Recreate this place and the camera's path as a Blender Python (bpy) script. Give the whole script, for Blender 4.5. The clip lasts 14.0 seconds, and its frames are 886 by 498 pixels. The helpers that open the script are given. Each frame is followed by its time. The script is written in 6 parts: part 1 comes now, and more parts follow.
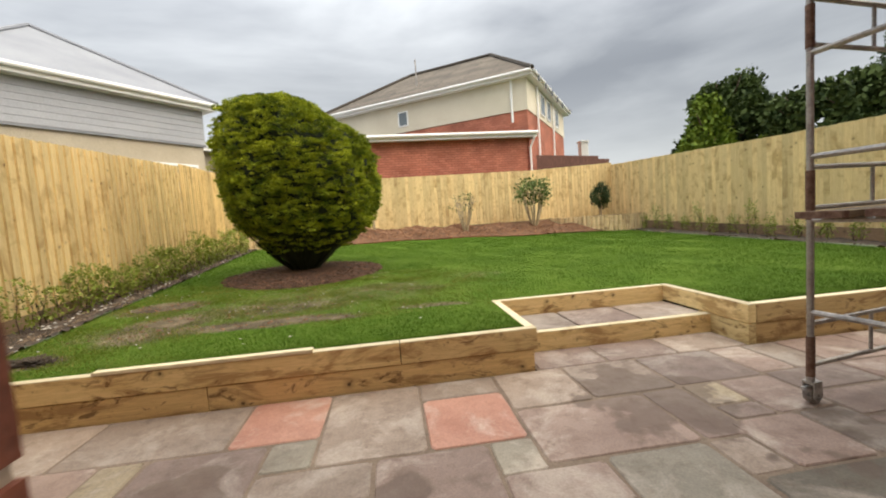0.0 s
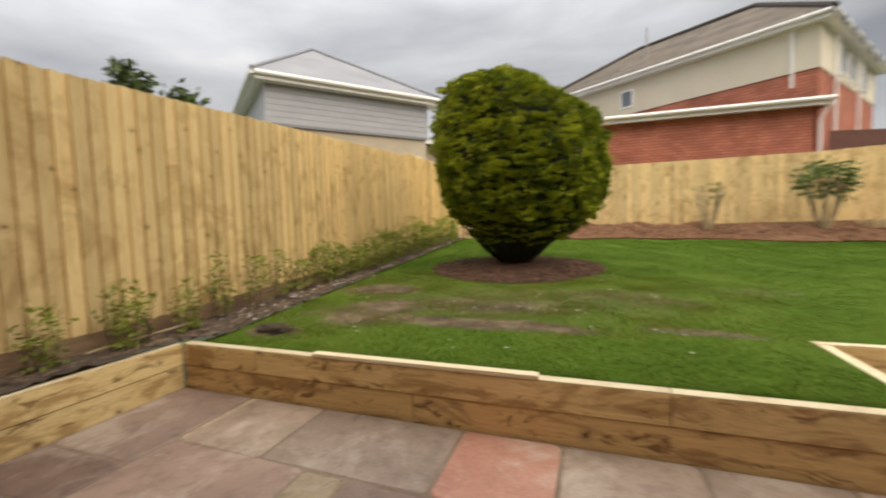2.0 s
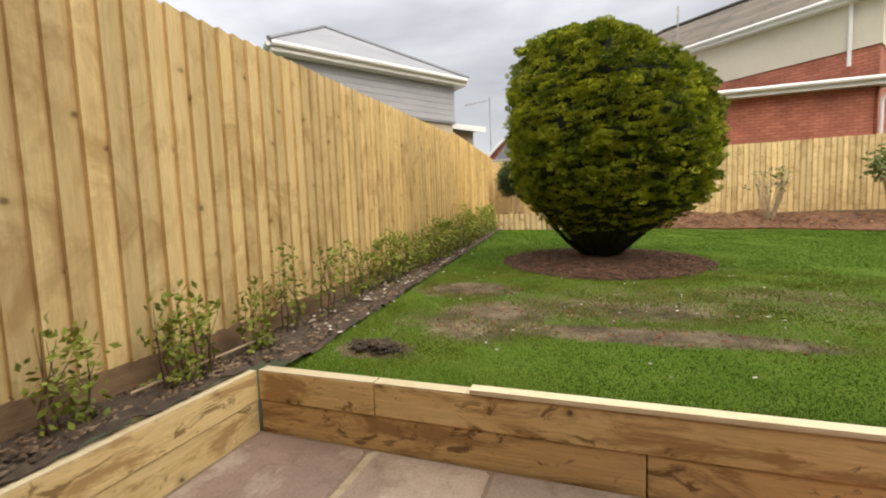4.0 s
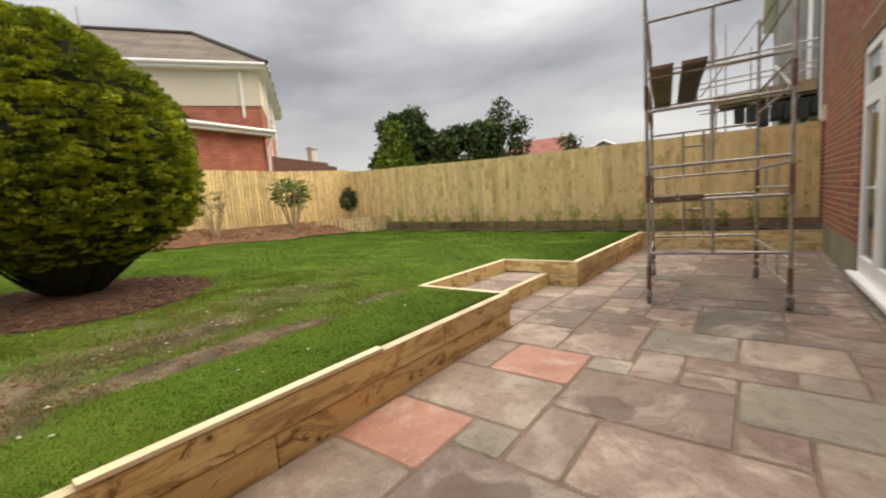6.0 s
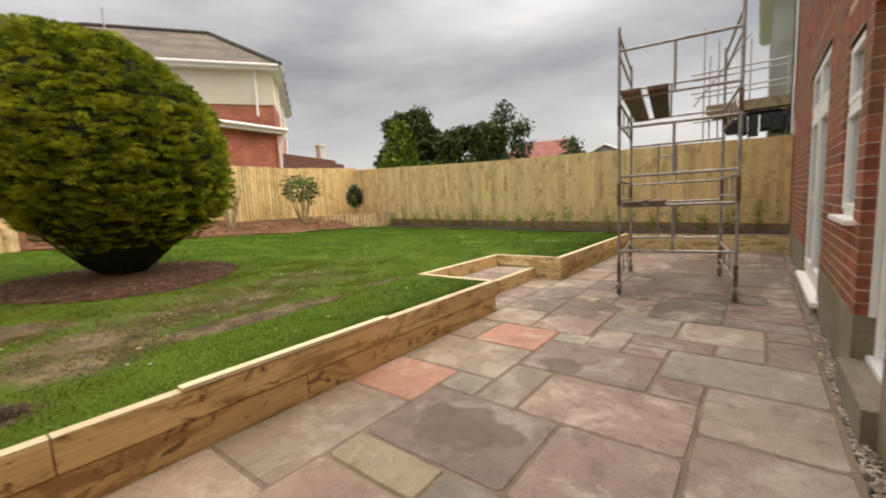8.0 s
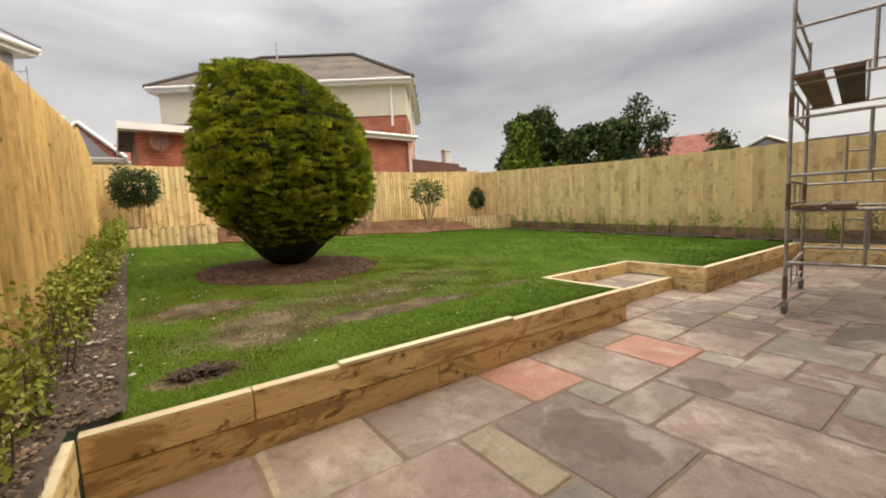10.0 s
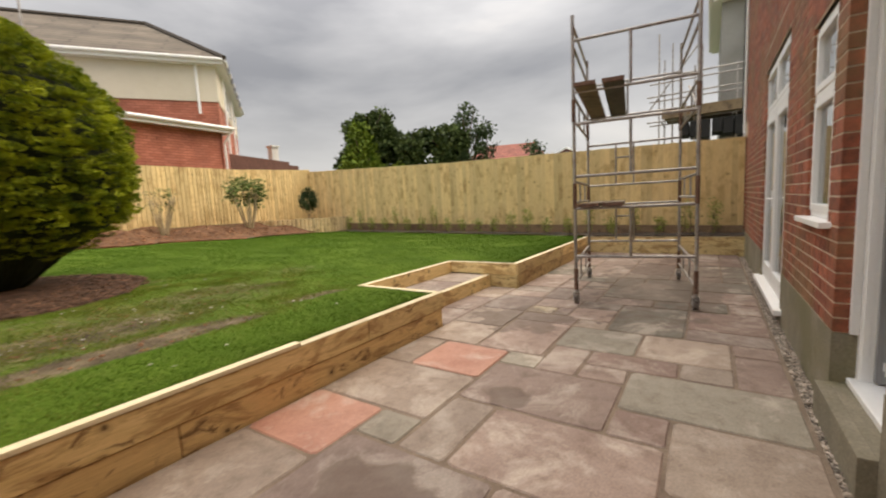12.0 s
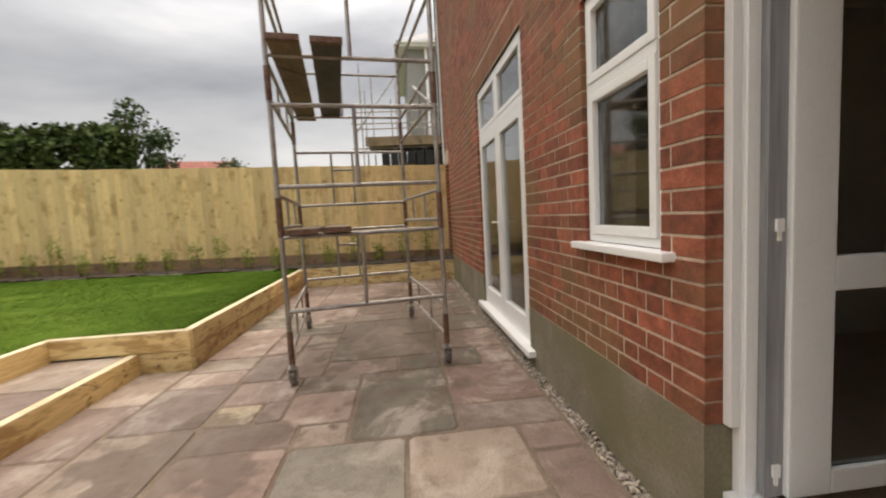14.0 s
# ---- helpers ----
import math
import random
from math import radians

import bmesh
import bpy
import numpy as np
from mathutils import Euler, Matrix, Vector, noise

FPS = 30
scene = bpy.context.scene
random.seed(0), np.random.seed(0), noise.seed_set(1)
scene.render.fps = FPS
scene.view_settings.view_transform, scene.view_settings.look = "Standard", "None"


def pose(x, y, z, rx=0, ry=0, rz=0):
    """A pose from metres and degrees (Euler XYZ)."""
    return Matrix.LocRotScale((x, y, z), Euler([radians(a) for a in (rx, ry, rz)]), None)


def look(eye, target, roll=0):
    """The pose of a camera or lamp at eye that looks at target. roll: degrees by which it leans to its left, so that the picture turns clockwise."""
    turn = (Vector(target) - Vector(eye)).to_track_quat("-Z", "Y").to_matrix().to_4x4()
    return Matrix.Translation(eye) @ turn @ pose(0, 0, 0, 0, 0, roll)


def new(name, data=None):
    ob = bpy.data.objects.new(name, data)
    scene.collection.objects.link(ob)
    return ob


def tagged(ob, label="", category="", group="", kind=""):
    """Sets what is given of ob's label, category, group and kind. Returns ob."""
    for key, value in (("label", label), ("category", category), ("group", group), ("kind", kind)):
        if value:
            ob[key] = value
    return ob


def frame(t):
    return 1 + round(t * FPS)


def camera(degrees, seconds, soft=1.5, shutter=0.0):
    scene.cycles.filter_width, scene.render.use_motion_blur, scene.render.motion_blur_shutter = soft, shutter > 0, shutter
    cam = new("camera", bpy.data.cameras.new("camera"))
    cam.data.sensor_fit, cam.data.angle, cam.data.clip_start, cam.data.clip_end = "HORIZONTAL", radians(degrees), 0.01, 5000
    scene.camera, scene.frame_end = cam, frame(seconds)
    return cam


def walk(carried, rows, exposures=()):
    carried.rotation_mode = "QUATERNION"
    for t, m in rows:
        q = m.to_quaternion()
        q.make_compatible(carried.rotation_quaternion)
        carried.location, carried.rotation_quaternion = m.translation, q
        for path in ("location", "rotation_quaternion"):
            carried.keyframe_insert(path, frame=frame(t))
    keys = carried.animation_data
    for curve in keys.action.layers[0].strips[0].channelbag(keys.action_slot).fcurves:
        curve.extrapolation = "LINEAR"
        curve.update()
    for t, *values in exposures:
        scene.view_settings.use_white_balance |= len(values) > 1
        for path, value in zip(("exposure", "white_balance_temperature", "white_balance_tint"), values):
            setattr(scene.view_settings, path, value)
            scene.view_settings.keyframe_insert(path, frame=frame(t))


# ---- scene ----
import itertools
cam = camera(95.5, 14.0, soft=2.0, shutter=0.28)
PATH = [
    (0, (0.02, -0.079, 1.296), (0.271, 1.899, 1.143), -4.1),
    (0.5, (0.028, 0.134, 1.298), (0.258, 2.113, 1.132), -3.8),
    (1, (0.035, 0.364, 1.293), (0.125, 2.354, 1.111), -3.5),
    (1.5, (-0.014, 0.557, 1.315), (-0.21, 2.54, 1.153), -3.0),
    (2, (-0.357, 0.784, 1.244), (-1.047, 2.657, 1.115), -1.8),
    (2.2, (-0.491, 0.862, 1.204), (-1.423, 2.626, 1.063), -1.7),
    (4.3, (-1.767, 1.314, 1.184), (-2.25, 3.248, 1.023), -2.2),
    (4.5, (-1.813, 1.335, 1.2), (-1.986, 3.322, 1.05), -3.4),
    (5, (-2.017, 1.273, 1.254), (-1.288, 3.125, 1.063), -4.3),
    (5.5, (-2.19, 1.267, 1.246), (-0.985, 2.845, 1.002), -4.2),
    (6, (-2.392, 1.104, 1.282), (-0.822, 2.323, 1.059), -4.2),
    (6.5, (-2.535, 0.92, 1.314), (-0.808, 1.904, 1.089), -4.3),
    (7, (-2.606, 0.636, 1.303), (-0.864, 1.589, 1.062), -4.2),
    (7.5, (-2.735, 0.566, 1.292), (-1.021, 1.567, 1.043), -3.4),
    (8, (-2.899, 0.631, 1.291), (-1.337, 1.86, 1.061), -2.8),
    (8.5, (-3.022, 0.636, 1.317), (-1.726, 2.144, 1.101), -2.8),
    (8.7, (-3.1, 0.66, 1.295), (-1.896, 2.244, 1.094), -2.5),
    (10.8, (-2.94, 0.614, 1.316), (-1.795, 2.242, 1.122), -2.6),
    (11, (-2.909, 0.619, 1.311), (-1.683, 2.187, 1.116), -2.7),
    (11.5, (-2.715, 0.663, 1.267), (-1.279, 2.04, 1.059), -2.8),
    (12, (-2.304, 0.707, 1.261), (-0.649, 1.808, 1.041), -3.0),
    (12.5, (-1.901, 0.853, 1.248), (-0.094, 1.682, 1.028), -3.1),
    (13, (-1.443, 0.982, 1.226), (0.478, 1.497, 1.015), -3.0),
    (13.5, (-1.021, 1.096, 1.231), (0.962, 1.273, 1.039), -3.0),
    (14, (-0.588, 1.14, 1.23), (1.394, 0.935, 1.064), -3.1),
]
walk(cam, [(t, look(eye, target, roll)) for t, eye, target, roll in PATH], exposures=((0.0, 0.56, 6900, 8), (1.2, 0.48, 6950, 10), (2.0, 0.29, 7150, 11), (3.2, 0.34, 7100, 11), (4.5, 0.52, 6950, 10), (5.5, 0.52, 7250, 11), (8.5, 0.50, 7450, 12), (11.5, 0.48, 7450, 12), (12.5, 0.46, 7450, 12), (14.0, 0.58, 7400, 12)))

# ---- world, sun, exposure ----
SUN_EL, SUN_AZ = radians(56), radians(122)
world = bpy.data.worlds.new("overcast_world")
scene.world = world
world.use_nodes = True
wn, wl = world.node_tree.nodes, world.node_tree.links
wn.clear()


def wnode(kind, **values):
    n = wn.new(kind)
    for k, v in values.items():
        n.inputs[k.replace("_", " ")].default_value = v
    return n


w_out = wn.new("ShaderNodeOutputWorld")
w_sky = wn.new("ShaderNodeTexSky")
w_sky.sky_type, w_sky.sun_disc = "NISHITA", False
w_sky.sun_elevation, w_sky.sun_rotation = SUN_EL, SUN_AZ
w_bg1 = wnode("ShaderNodeBackground", Strength=0.1)
w_bg2 = wnode("ShaderNodeBackground", Strength=1.0)
w_mix = wn.new("ShaderNodeMixShader")
w_mix.inputs[0].default_value = 0.9
w_tc = wn.new("ShaderNodeTexCoord")
w_map = wn.new("ShaderNodeMapping")
w_map.inputs["Scale"].default_value = (1.0, 1.0, 3.2)
w_map.inputs["Location"].default_value = (0.35, 0.1, 0.0)
w_no = wnode("ShaderNodeTexNoise", Scale=1.7, Detail=7.0, Roughness=0.5, Distortion=0.3)
w_ramp = wn.new("ShaderNodeValToRGB")
for e, (p, c) in zip((w_ramp.color_ramp.elements[0], w_ramp.color_ramp.elements[1], w_ramp.color_ramp.elements.new(0.55)),
                     ((0.34, (0.26, 0.28, 0.32, 1)), (0.72, (0.84, 0.88, 0.94, 1)), (0.60, (0.50, 0.53, 0.58, 1)))):
    e.position, e.color = p, c
w_sep = wn.new("ShaderNodeSeparateXYZ")
w_hz = wn.new("ShaderNodeMapRange")
for k, v in (("From Min", 0.0), ("From Max", 0.28), ("To Min", 0.75), ("To Max", 0.0)):
    w_hz.inputs[k].default_value = v
w_hm = wn.new("ShaderNodeMix")
w_hm.data_type = "RGBA"
w_hm.inputs["B"].default_value = (0.64, 0.665, 0.70, 1)
wl.new(w_tc.outputs["Generated"], w_map.inputs[0])
wl.new(w_map.outputs[0], w_no.inputs["Vector"])
wl.new(w_no.outputs["Fac"], w_ramp.inputs[0])
wl.new(w_tc.outputs["Generated"], w_sep.inputs[0])
wl.new(w_sep.outputs["Z"], w_hz.inputs["Value"])
wl.new(w_hz.outputs[0], w_hm.inputs["Factor"])
wl.new(w_ramp.outputs[0], w_hm.inputs["A"])
w_zen = wn.new("ShaderNodeMapRange")
for k, v in (("From Min", 0.3), ("From Max", 1.0), ("To Min", 1.0), ("To Max", 3.6)):
    w_zen.inputs[k].default_value = v
wl.new(w_sep.outputs["Z"], w_zen.inputs["Value"])
w_side = wn.new("ShaderNodeMapRange")
for k, v in (("From Min", -1.0), ("From Max", 1.0), ("To Min", 1.16), ("To Max", 0.84)):
    w_side.inputs[k].default_value = v
w_mul = wn.new("ShaderNodeMath")
w_mul.operation = "MULTIPLY"
wl.new(w_sep.outputs["X"], w_side.inputs["Value"])
wl.new(w_side.outputs[0], w_mul.inputs[0])
wl.new(w_zen.outputs[0], w_mul.inputs[1])
wl.new(w_mul.outputs[0], w_bg2.inputs["Strength"])
wl.new(w_hm.outputs["Result"], w_bg2.inputs[0])
wl.new(w_sky.outputs[0], w_bg1.inputs[0])
wl.new(w_bg1.outputs[0], w_mix.inputs[1])
wl.new(w_bg2.outputs[0], w_mix.inputs[2])
wl.new(w_mix.outputs[0], w_out.inputs[0])

sun = new("sun", bpy.data.lights.new("sun", "SUN"))
sun.data.energy, sun.data.angle, sun.data.color = 3.0, radians(80), (1.0, 0.90, 0.76)
sun.matrix_world = look((0, 0, 30), (0 + 20 * math.sin(SUN_AZ) * -1, -20 * math.cos(SUN_AZ), 30 - 20 * math.tan(SUN_EL)))

# ---- materials ----


def node_mat(name, rough=0.8, metal=0.0):
    m = bpy.data.materials.new(name)
    m.use_nodes = True
    nt = m.node_tree
    b = nt.nodes["Principled BSDF"]
    b.inputs["Roughness"].default_value, b.inputs["Metallic"].default_value = rough, metal
    return m, nt, b


def coords(nt, scale=(1, 1, 1), kind="Object", randomise=True):
    tc = nt.nodes.new("ShaderNodeTexCoord")
    mp = nt.nodes.new("ShaderNodeMapping")
    mp.inputs["Scale"].default_value = scale
    nt.links.new(tc.outputs[kind], mp.inputs[0])
    if not randomise:
        return mp.outputs[0]
    oi = nt.nodes.new("ShaderNodeObjectInfo")
    mul = nt.nodes.new("ShaderNodeMath")
    mul.operation = "MULTIPLY"
    mul.inputs[1].default_value = 37.0
    add = nt.nodes.new("ShaderNodeVectorMath")
    nt.links.new(oi.outputs["Random"], mul.inputs[0])
    nt.links.new(mp.outputs[0], add.inputs[0])
    nt.links.new(mul.outputs[0], add.inputs[1])
    return add.outputs[0]


def noise_tex(nt, vec, scale, detail=4.0, rough=0.55, distortion=0.0):
    n = nt.nodes.new("ShaderNodeTexNoise")
    for k, v in (("Scale", scale), ("Detail", detail), ("Roughness", rough), ("Distortion", distortion)):
        n.inputs[k].default_value = v
    nt.links.new(vec, n.inputs["Vector"])
    return n.outputs["Fac"]


def ramp(nt, fac, stops):
    r = nt.nodes.new("ShaderNodeValToRGB")
    el = r.color_ramp.elements
    while len(el) < len(stops):
        el.new(0.5)
    for e, (p, c) in zip(el, stops):
        e.position, e.color = p, (*c, 1)
    nt.links.new(fac, r.inputs[0])
    return r.outputs[0]


def mix(nt, fac, a, b, mode="MIX"):
    m = nt.nodes.new("ShaderNodeMix")
    m.data_type, m.blend_type = "RGBA", mode
    for s, v in (("Factor", fac), ("A", a), ("B", b)):
        sock = m.inputs[s]
        if isinstance(v, (int, float)):
            sock.default_value = v
        elif isinstance(v, tuple):
            sock.default_value = (*v, 1)
        else:
            nt.links.new(v, sock)
    return m.outputs["Result"]


def bump(nt, b, height, strength=0.4, distance=0.01):
    n = nt.nodes.new("ShaderNodeBump")
    n.inputs["Strength"].default_value, n.inputs["Distance"].default_value = strength, distance
    nt.links.new(height, n.inputs["Height"])
    nt.links.new(n.outputs[0], b.inputs["Normal"])


def random_value(nt, island=False):
    if island:
        return nt.nodes.new("ShaderNodeNewGeometry").outputs["Random Per Island"]
    return nt.nodes.new("ShaderNodeObjectInfo").outputs["Random"]


def rough_from(nt, b, fac, lo, hi):
    mr = nt.nodes.new("ShaderNodeMapRange")
    mr.inputs["To Min"].default_value, mr.inputs["To Max"].default_value = lo, hi
    nt.links.new(fac, mr.inputs["Value"])
    nt.links.new(mr.outputs[0], b.inputs["Roughness"])


def simple_mat(name, a, c, scale=6.0, rough=0.7, metal=0.0, bump_s=0.2, island=False, spread=0.0, stretch=(1, 1, 1), fine=60.0, kind="Object", stain=None):
    """Two tones by a coarse noise, fine grain on top, and a tone that differs from piece to piece."""
    m, nt, b = node_mat(name, rough, metal)
    v = coords(nt, stretch, kind)
    n1, n2 = noise_tex(nt, v, scale), noise_tex(nt, v, fine, 3.0)
    col = ramp(nt, n1, ((0.3, a), (0.7, c)))
    col = mix(nt, 0.18, col, ramp(nt, n2, ((0.3, (0, 0, 0)), (0.7, (1, 1, 1)))), "OVERLAY")
    if spread:
        r = random_value(nt, island)
        lo, hi = 1.0 - spread, 1.0 + spread
        col = mix(nt, 1.0, col, ramp(nt, r, ((0.0, (lo, lo, lo)), (1.0, (hi, hi, hi)))), "MULTIPLY")
    if stain:
        gp = nt.nodes.new("ShaderNodeNewGeometry").outputs["Position"]
        big = noise_tex(nt, gp, 1.3, 6.0, 0.62)
        col = mix(nt, ramp(nt, big, ((0.45, (0, 0, 0)), (0.62, (0.68, 0.68, 0.68)))), col, stain)
    nt.links.new(col, b.inputs["Base Color"])
    if bump_s:
        bump(nt, b, n2, bump_s, 0.004)
    return m


def timber_mat(name, a, c, dark, stretch, spread=0.15, island=False, knots=True, knot_scale=3.0, blotch=2.2, sharp=False):
    """Sawn softwood: grain along one axis, brown streaks, knots."""
    m, nt, b = node_mat(name, 0.75)
    v = coords(nt, stretch)
    g1 = noise_tex(nt, v, 5.0, 6.0, 0.6, 0.6)
    g2 = noise_tex(nt, v, 28.0, 4.0, 0.6)
    v2 = coords(nt, (1, 1, 1))
    st = noise_tex(nt, v2, blotch, 5.0, 0.65, 0.8)
    col = ramp(nt, g1, ((0.25, a), (0.75, c)))
    col = mix(nt, ramp(nt, g2, ((0.45, (0, 0, 0)), (0.75, (0.25, 0.25, 0.25) if sharp else (0.5, 0.5, 0.5)))), col, dark)
    if sharp:
        st = noise_tex(nt, coords(nt, tuple(x * 0.22 + 0.7 for x in stretch)), blotch, 6.0, 0.7, 0.6)
        col = mix(nt, ramp(nt, st, ((0.50, (0, 0, 0)), (0.60, (0.72, 0.72, 0.72)))), col, tuple(x * 1.7 for x in dark))
        gouge = noise_tex(nt, coords(nt, tuple(x * 0.1 + 0.8 for x in stretch)), 4.5, 6.0, 0.7, 1.2)
        col = mix(nt, ramp(nt, gouge, ((0.58, (0, 0, 0)), (0.64, (0.85, 0.85, 0.85)))), col, dark)
    else:
        col = mix(nt, ramp(nt, st, ((0.50, (0, 0, 0)), (0.66, (0.75, 0.75, 0.75)))), col, dark)
    if knots:
        vo = nt.nodes.new("ShaderNodeTexVoronoi")
        vo.voronoi_dimensions = "2D"
        vo.inputs["Scale"].default_value = knot_scale
        vo.inputs["Randomness"].default_value = 1.0
        sp = nt.nodes.new("ShaderNodeSeparateXYZ")
        nt.links.new(v2, sp.inputs[0])
        sm = nt.nodes.new("ShaderNodeMath")
        nt.links.new(sp.outputs["X"], sm.inputs[0])
        nt.links.new(sp.outputs["Y"], sm.inputs[1])
        cb = nt.nodes.new("ShaderNodeCombineXYZ")
        nt.links.new(sm.outputs[0], cb.inputs["X"])
        nt.links.new(sp.outputs["Z"], cb.inputs["Y"])
        wb = mix(nt, 0.05, cb.outputs[0], noise_tex(nt, cb.outputs[0], 9.0, 2.0), "ADD")
        nt.links.new(wb, vo.inputs["Vector"])
        some = ramp(nt, vo.outputs["Color"], ((0.50, (0, 0, 0)), (0.56, (1, 1, 1))))
        halo = ramp(nt, vo.outputs["Distance"], ((0.03, (0.45, 0.45, 0.45)), (0.16, (0, 0, 0))))
        col = mix(nt, mix(nt, 1.0, halo, some, "MULTIPLY"), col, dark)
        k = ramp(nt, vo.outputs["Distance"], ((0.025, (0.8, 0.8, 0.8)), (0.06, (0, 0, 0))))
        k = mix(nt, 1.0, k, some, "MULTIPLY")
        col = mix(nt, k, col, tuple(x * 0.4 for x in dark))
    if spread:
        lo, hi = 1 - spread, 1 + spread
        col = mix(nt, 1.0, col, ramp(nt, random_value(nt, island), ((0.0, (lo, lo, lo)), (1.0, (hi, hi, hi)))), "MULTIPLY")
    nt.links.new(col, b.inputs["Base Color"])
    bump(nt, b, g2, 0.5, 0.003)
    return m


DAMP = ((-1.12, 1.95, 0.50, 0.62), (-0.02, 1.80, 0.34, 0.30), (1.68, 2.38, 0.95, 1.25), (4.3, 1.2, 4.4, 1.9))


def stone_mat(name, a, c, stain=(0.105, 0.068, 0.048)):
    """Riven sandstone: broad colour clouds, fine sand grain, damp dark blotches."""
    m, nt, b = node_mat(name, 0.6)
    v = coords(nt)
    n1, n2, n3 = noise_tex(nt, v, 2.2, 5.0, 0.6, 0.5), noise_tex(nt, v, 90.0, 3.0), noise_tex(nt, v, 9.0, 6.0, 0.65)
    col = ramp(nt, n1, ((0.3, a), (0.68, c)))
    col = mix(nt, ramp(nt, n3, ((0.5, (0, 0, 0)), (0.72, (0.45, 0.45, 0.45)))), col, stain)
    n4 = noise_tex(nt, nt.nodes.new("ShaderNodeNewGeometry").outputs["Position"], 1.9, 6.0, 0.68, 0.5)
    col = mix(nt, ramp(nt, n4, ((0.50, (0, 0, 0)), (0.62, (0.58, 0.58, 0.58)))), col, (0.52, 0.45, 0.385))
    col = mix(nt, 0.2, col, ramp(nt, n2, ((0.3, (0.1, 0.1, 0.1)), (0.7, (0.9, 0.9, 0.9)))), "OVERLAY")
    col = mix(nt, 1.0, col, ramp(nt, random_value(nt), ((0.0, (0.66, 0.66, 0.66)), (1.0, (1.10, 1.08, 1.05)))), "MULTIPLY")
    nt.links.new(col, b.inputs["Base Color"])
    gp = nt.nodes.new("ShaderNodeNewGeometry").outputs["Position"]
    wob = nt.nodes.new("ShaderNodeTexNoise")
    wob.inputs["Scale"].default_value, wob.inputs["Detail"].default_value = 3.5, 4.0
    nt.links.new(gp, wob.inputs["Vector"])
    for px, py, rx, ry in DAMP:
        mp = nt.nodes.new("ShaderNodeMapping")
        mp.vector_type = "TEXTURE"
        mp.inputs["Location"].default_value, mp.inputs["Scale"].default_value = (px, py, 0), (rx, ry, 1)
        nt.links.new(gp, mp.inputs[0])
        ln = nt.nodes.new("ShaderNodeVectorMath")
        ln.operation = "LENGTH"
        nt.links.new(mp.outputs[0], ln.inputs[0])
        ad = nt.nodes.new("ShaderNodeMath")
        ad.operation = "ADD"
        nt.links.new(ln.outputs["Value"], ad.inputs[0])
        nt.links.new(wob.outputs["Fac"], ad.inputs[1])
        col = mix(nt, ramp(nt, ad.outputs[0], ((0.0, (0.72, 0.72, 0.72)), (0.90, (0.72, 0.72, 0.72)), (0.98, (0, 0, 0)))), col, stain)
    nt.links.new(col, b.inputs["Base Color"])
    rough_from(nt, b, n3, 0.35, 0.85)
    bump(nt, b, n3, 0.5, 0.006)
    return m


BRICK = simple_mat("red_brick", (0.17, 0.052, 0.029), (0.37, 0.108, 0.056), 16.0, 0.85, spread=0.34, bump_s=0.5, fine=110, stain=(0.20, 0.125, 0.055))
BRICK_ST = simple_mat("red_brick_small", (0.17, 0.052, 0.029), (0.37, 0.108, 0.056), 16.0, 0.85, spread=0.34, bump_s=0.5, island=True, stain=(0.20, 0.125, 0.055))
MORTAR = simple_mat("pale_mortar", (0.42, 0.32, 0.23), (0.62, 0.50, 0.38), 9.0, 0.95, bump_s=0.6)
PLINTH = simple_mat("grey_green_render", (0.16, 0.14, 0.095), (0.27, 0.235, 0.175), 2.6, 0.9, bump_s=0.5, stain=(0.15, 0.135, 0.06))
JOINT = simple_mat("paving_joint_mortar", (0.145, 0.105, 0.078), (0.25, 0.19, 0.14), 4.0, 0.95, bump_s=0.6)
SLAB = {
    "buff": stone_mat("buff_sandstone", (0.25, 0.19, 0.15), (0.36, 0.285, 0.23)),
    "pink": stone_mat("pinkish_sandstone", (0.215, 0.148, 0.122), (0.31, 0.228, 0.19)),
    "red": stone_mat("terracotta_sandstone", (0.34, 0.16, 0.115), (0.43, 0.232, 0.172), (0.29, 0.14, 0.10)),
    "green": stone_mat("grey_green_sandstone", (0.205, 0.182, 0.145), (0.30, 0.268, 0.215)),
    "brown": stone_mat("brown_sandstone", (0.18, 0.112, 0.09), (0.25, 0.168, 0.138)),
    "dark": stone_mat("dark_damp_sandstone", (0.105, 0.090, 0.068), (0.16, 0.14, 0.11)),
    "yellow": stone_mat("yellow_sandstone", (0.33, 0.265, 0.17), (0.43, 0.35, 0.24)),
}
SLEEPER = timber_mat("tan_sleeper_timber", (0.60, 0.42, 0.175), (0.80, 0.60, 0.295), (0.17, 0.085, 0.027), (0.5, 4, 9), blotch=2.8, knot_scale=3.4, sharp=True)
# Darker, browner copy for the lower sleepers that run along x.
SLEEPER_LOW = timber_mat("browner_sleeper_timber", (0.46, 0.30, 0.12), (0.66, 0.46, 0.21), (0.12, 0.06, 0.02), (0.5, 4, 9), blotch=2.2, knot_scale=3.0, sharp=True)
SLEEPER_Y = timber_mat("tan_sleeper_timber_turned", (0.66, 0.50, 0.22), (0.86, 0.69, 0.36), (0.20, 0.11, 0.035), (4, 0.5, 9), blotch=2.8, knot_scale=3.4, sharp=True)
SLEEPER_TOP = timber_mat("pale_timber_edge", (0.66, 0.56, 0.36), (0.76, 0.68, 0.48), (0.5, 0.38, 0.2), (0.6, 9, 9), knots=False)
FENCE_X = timber_mat("pale_fence_board", (0.68, 0.51, 0.24), (0.85, 0.68, 0.36), (0.44, 0.28, 0.11), (7, 7, 0.35), 0.15, knot_scale=3.2)
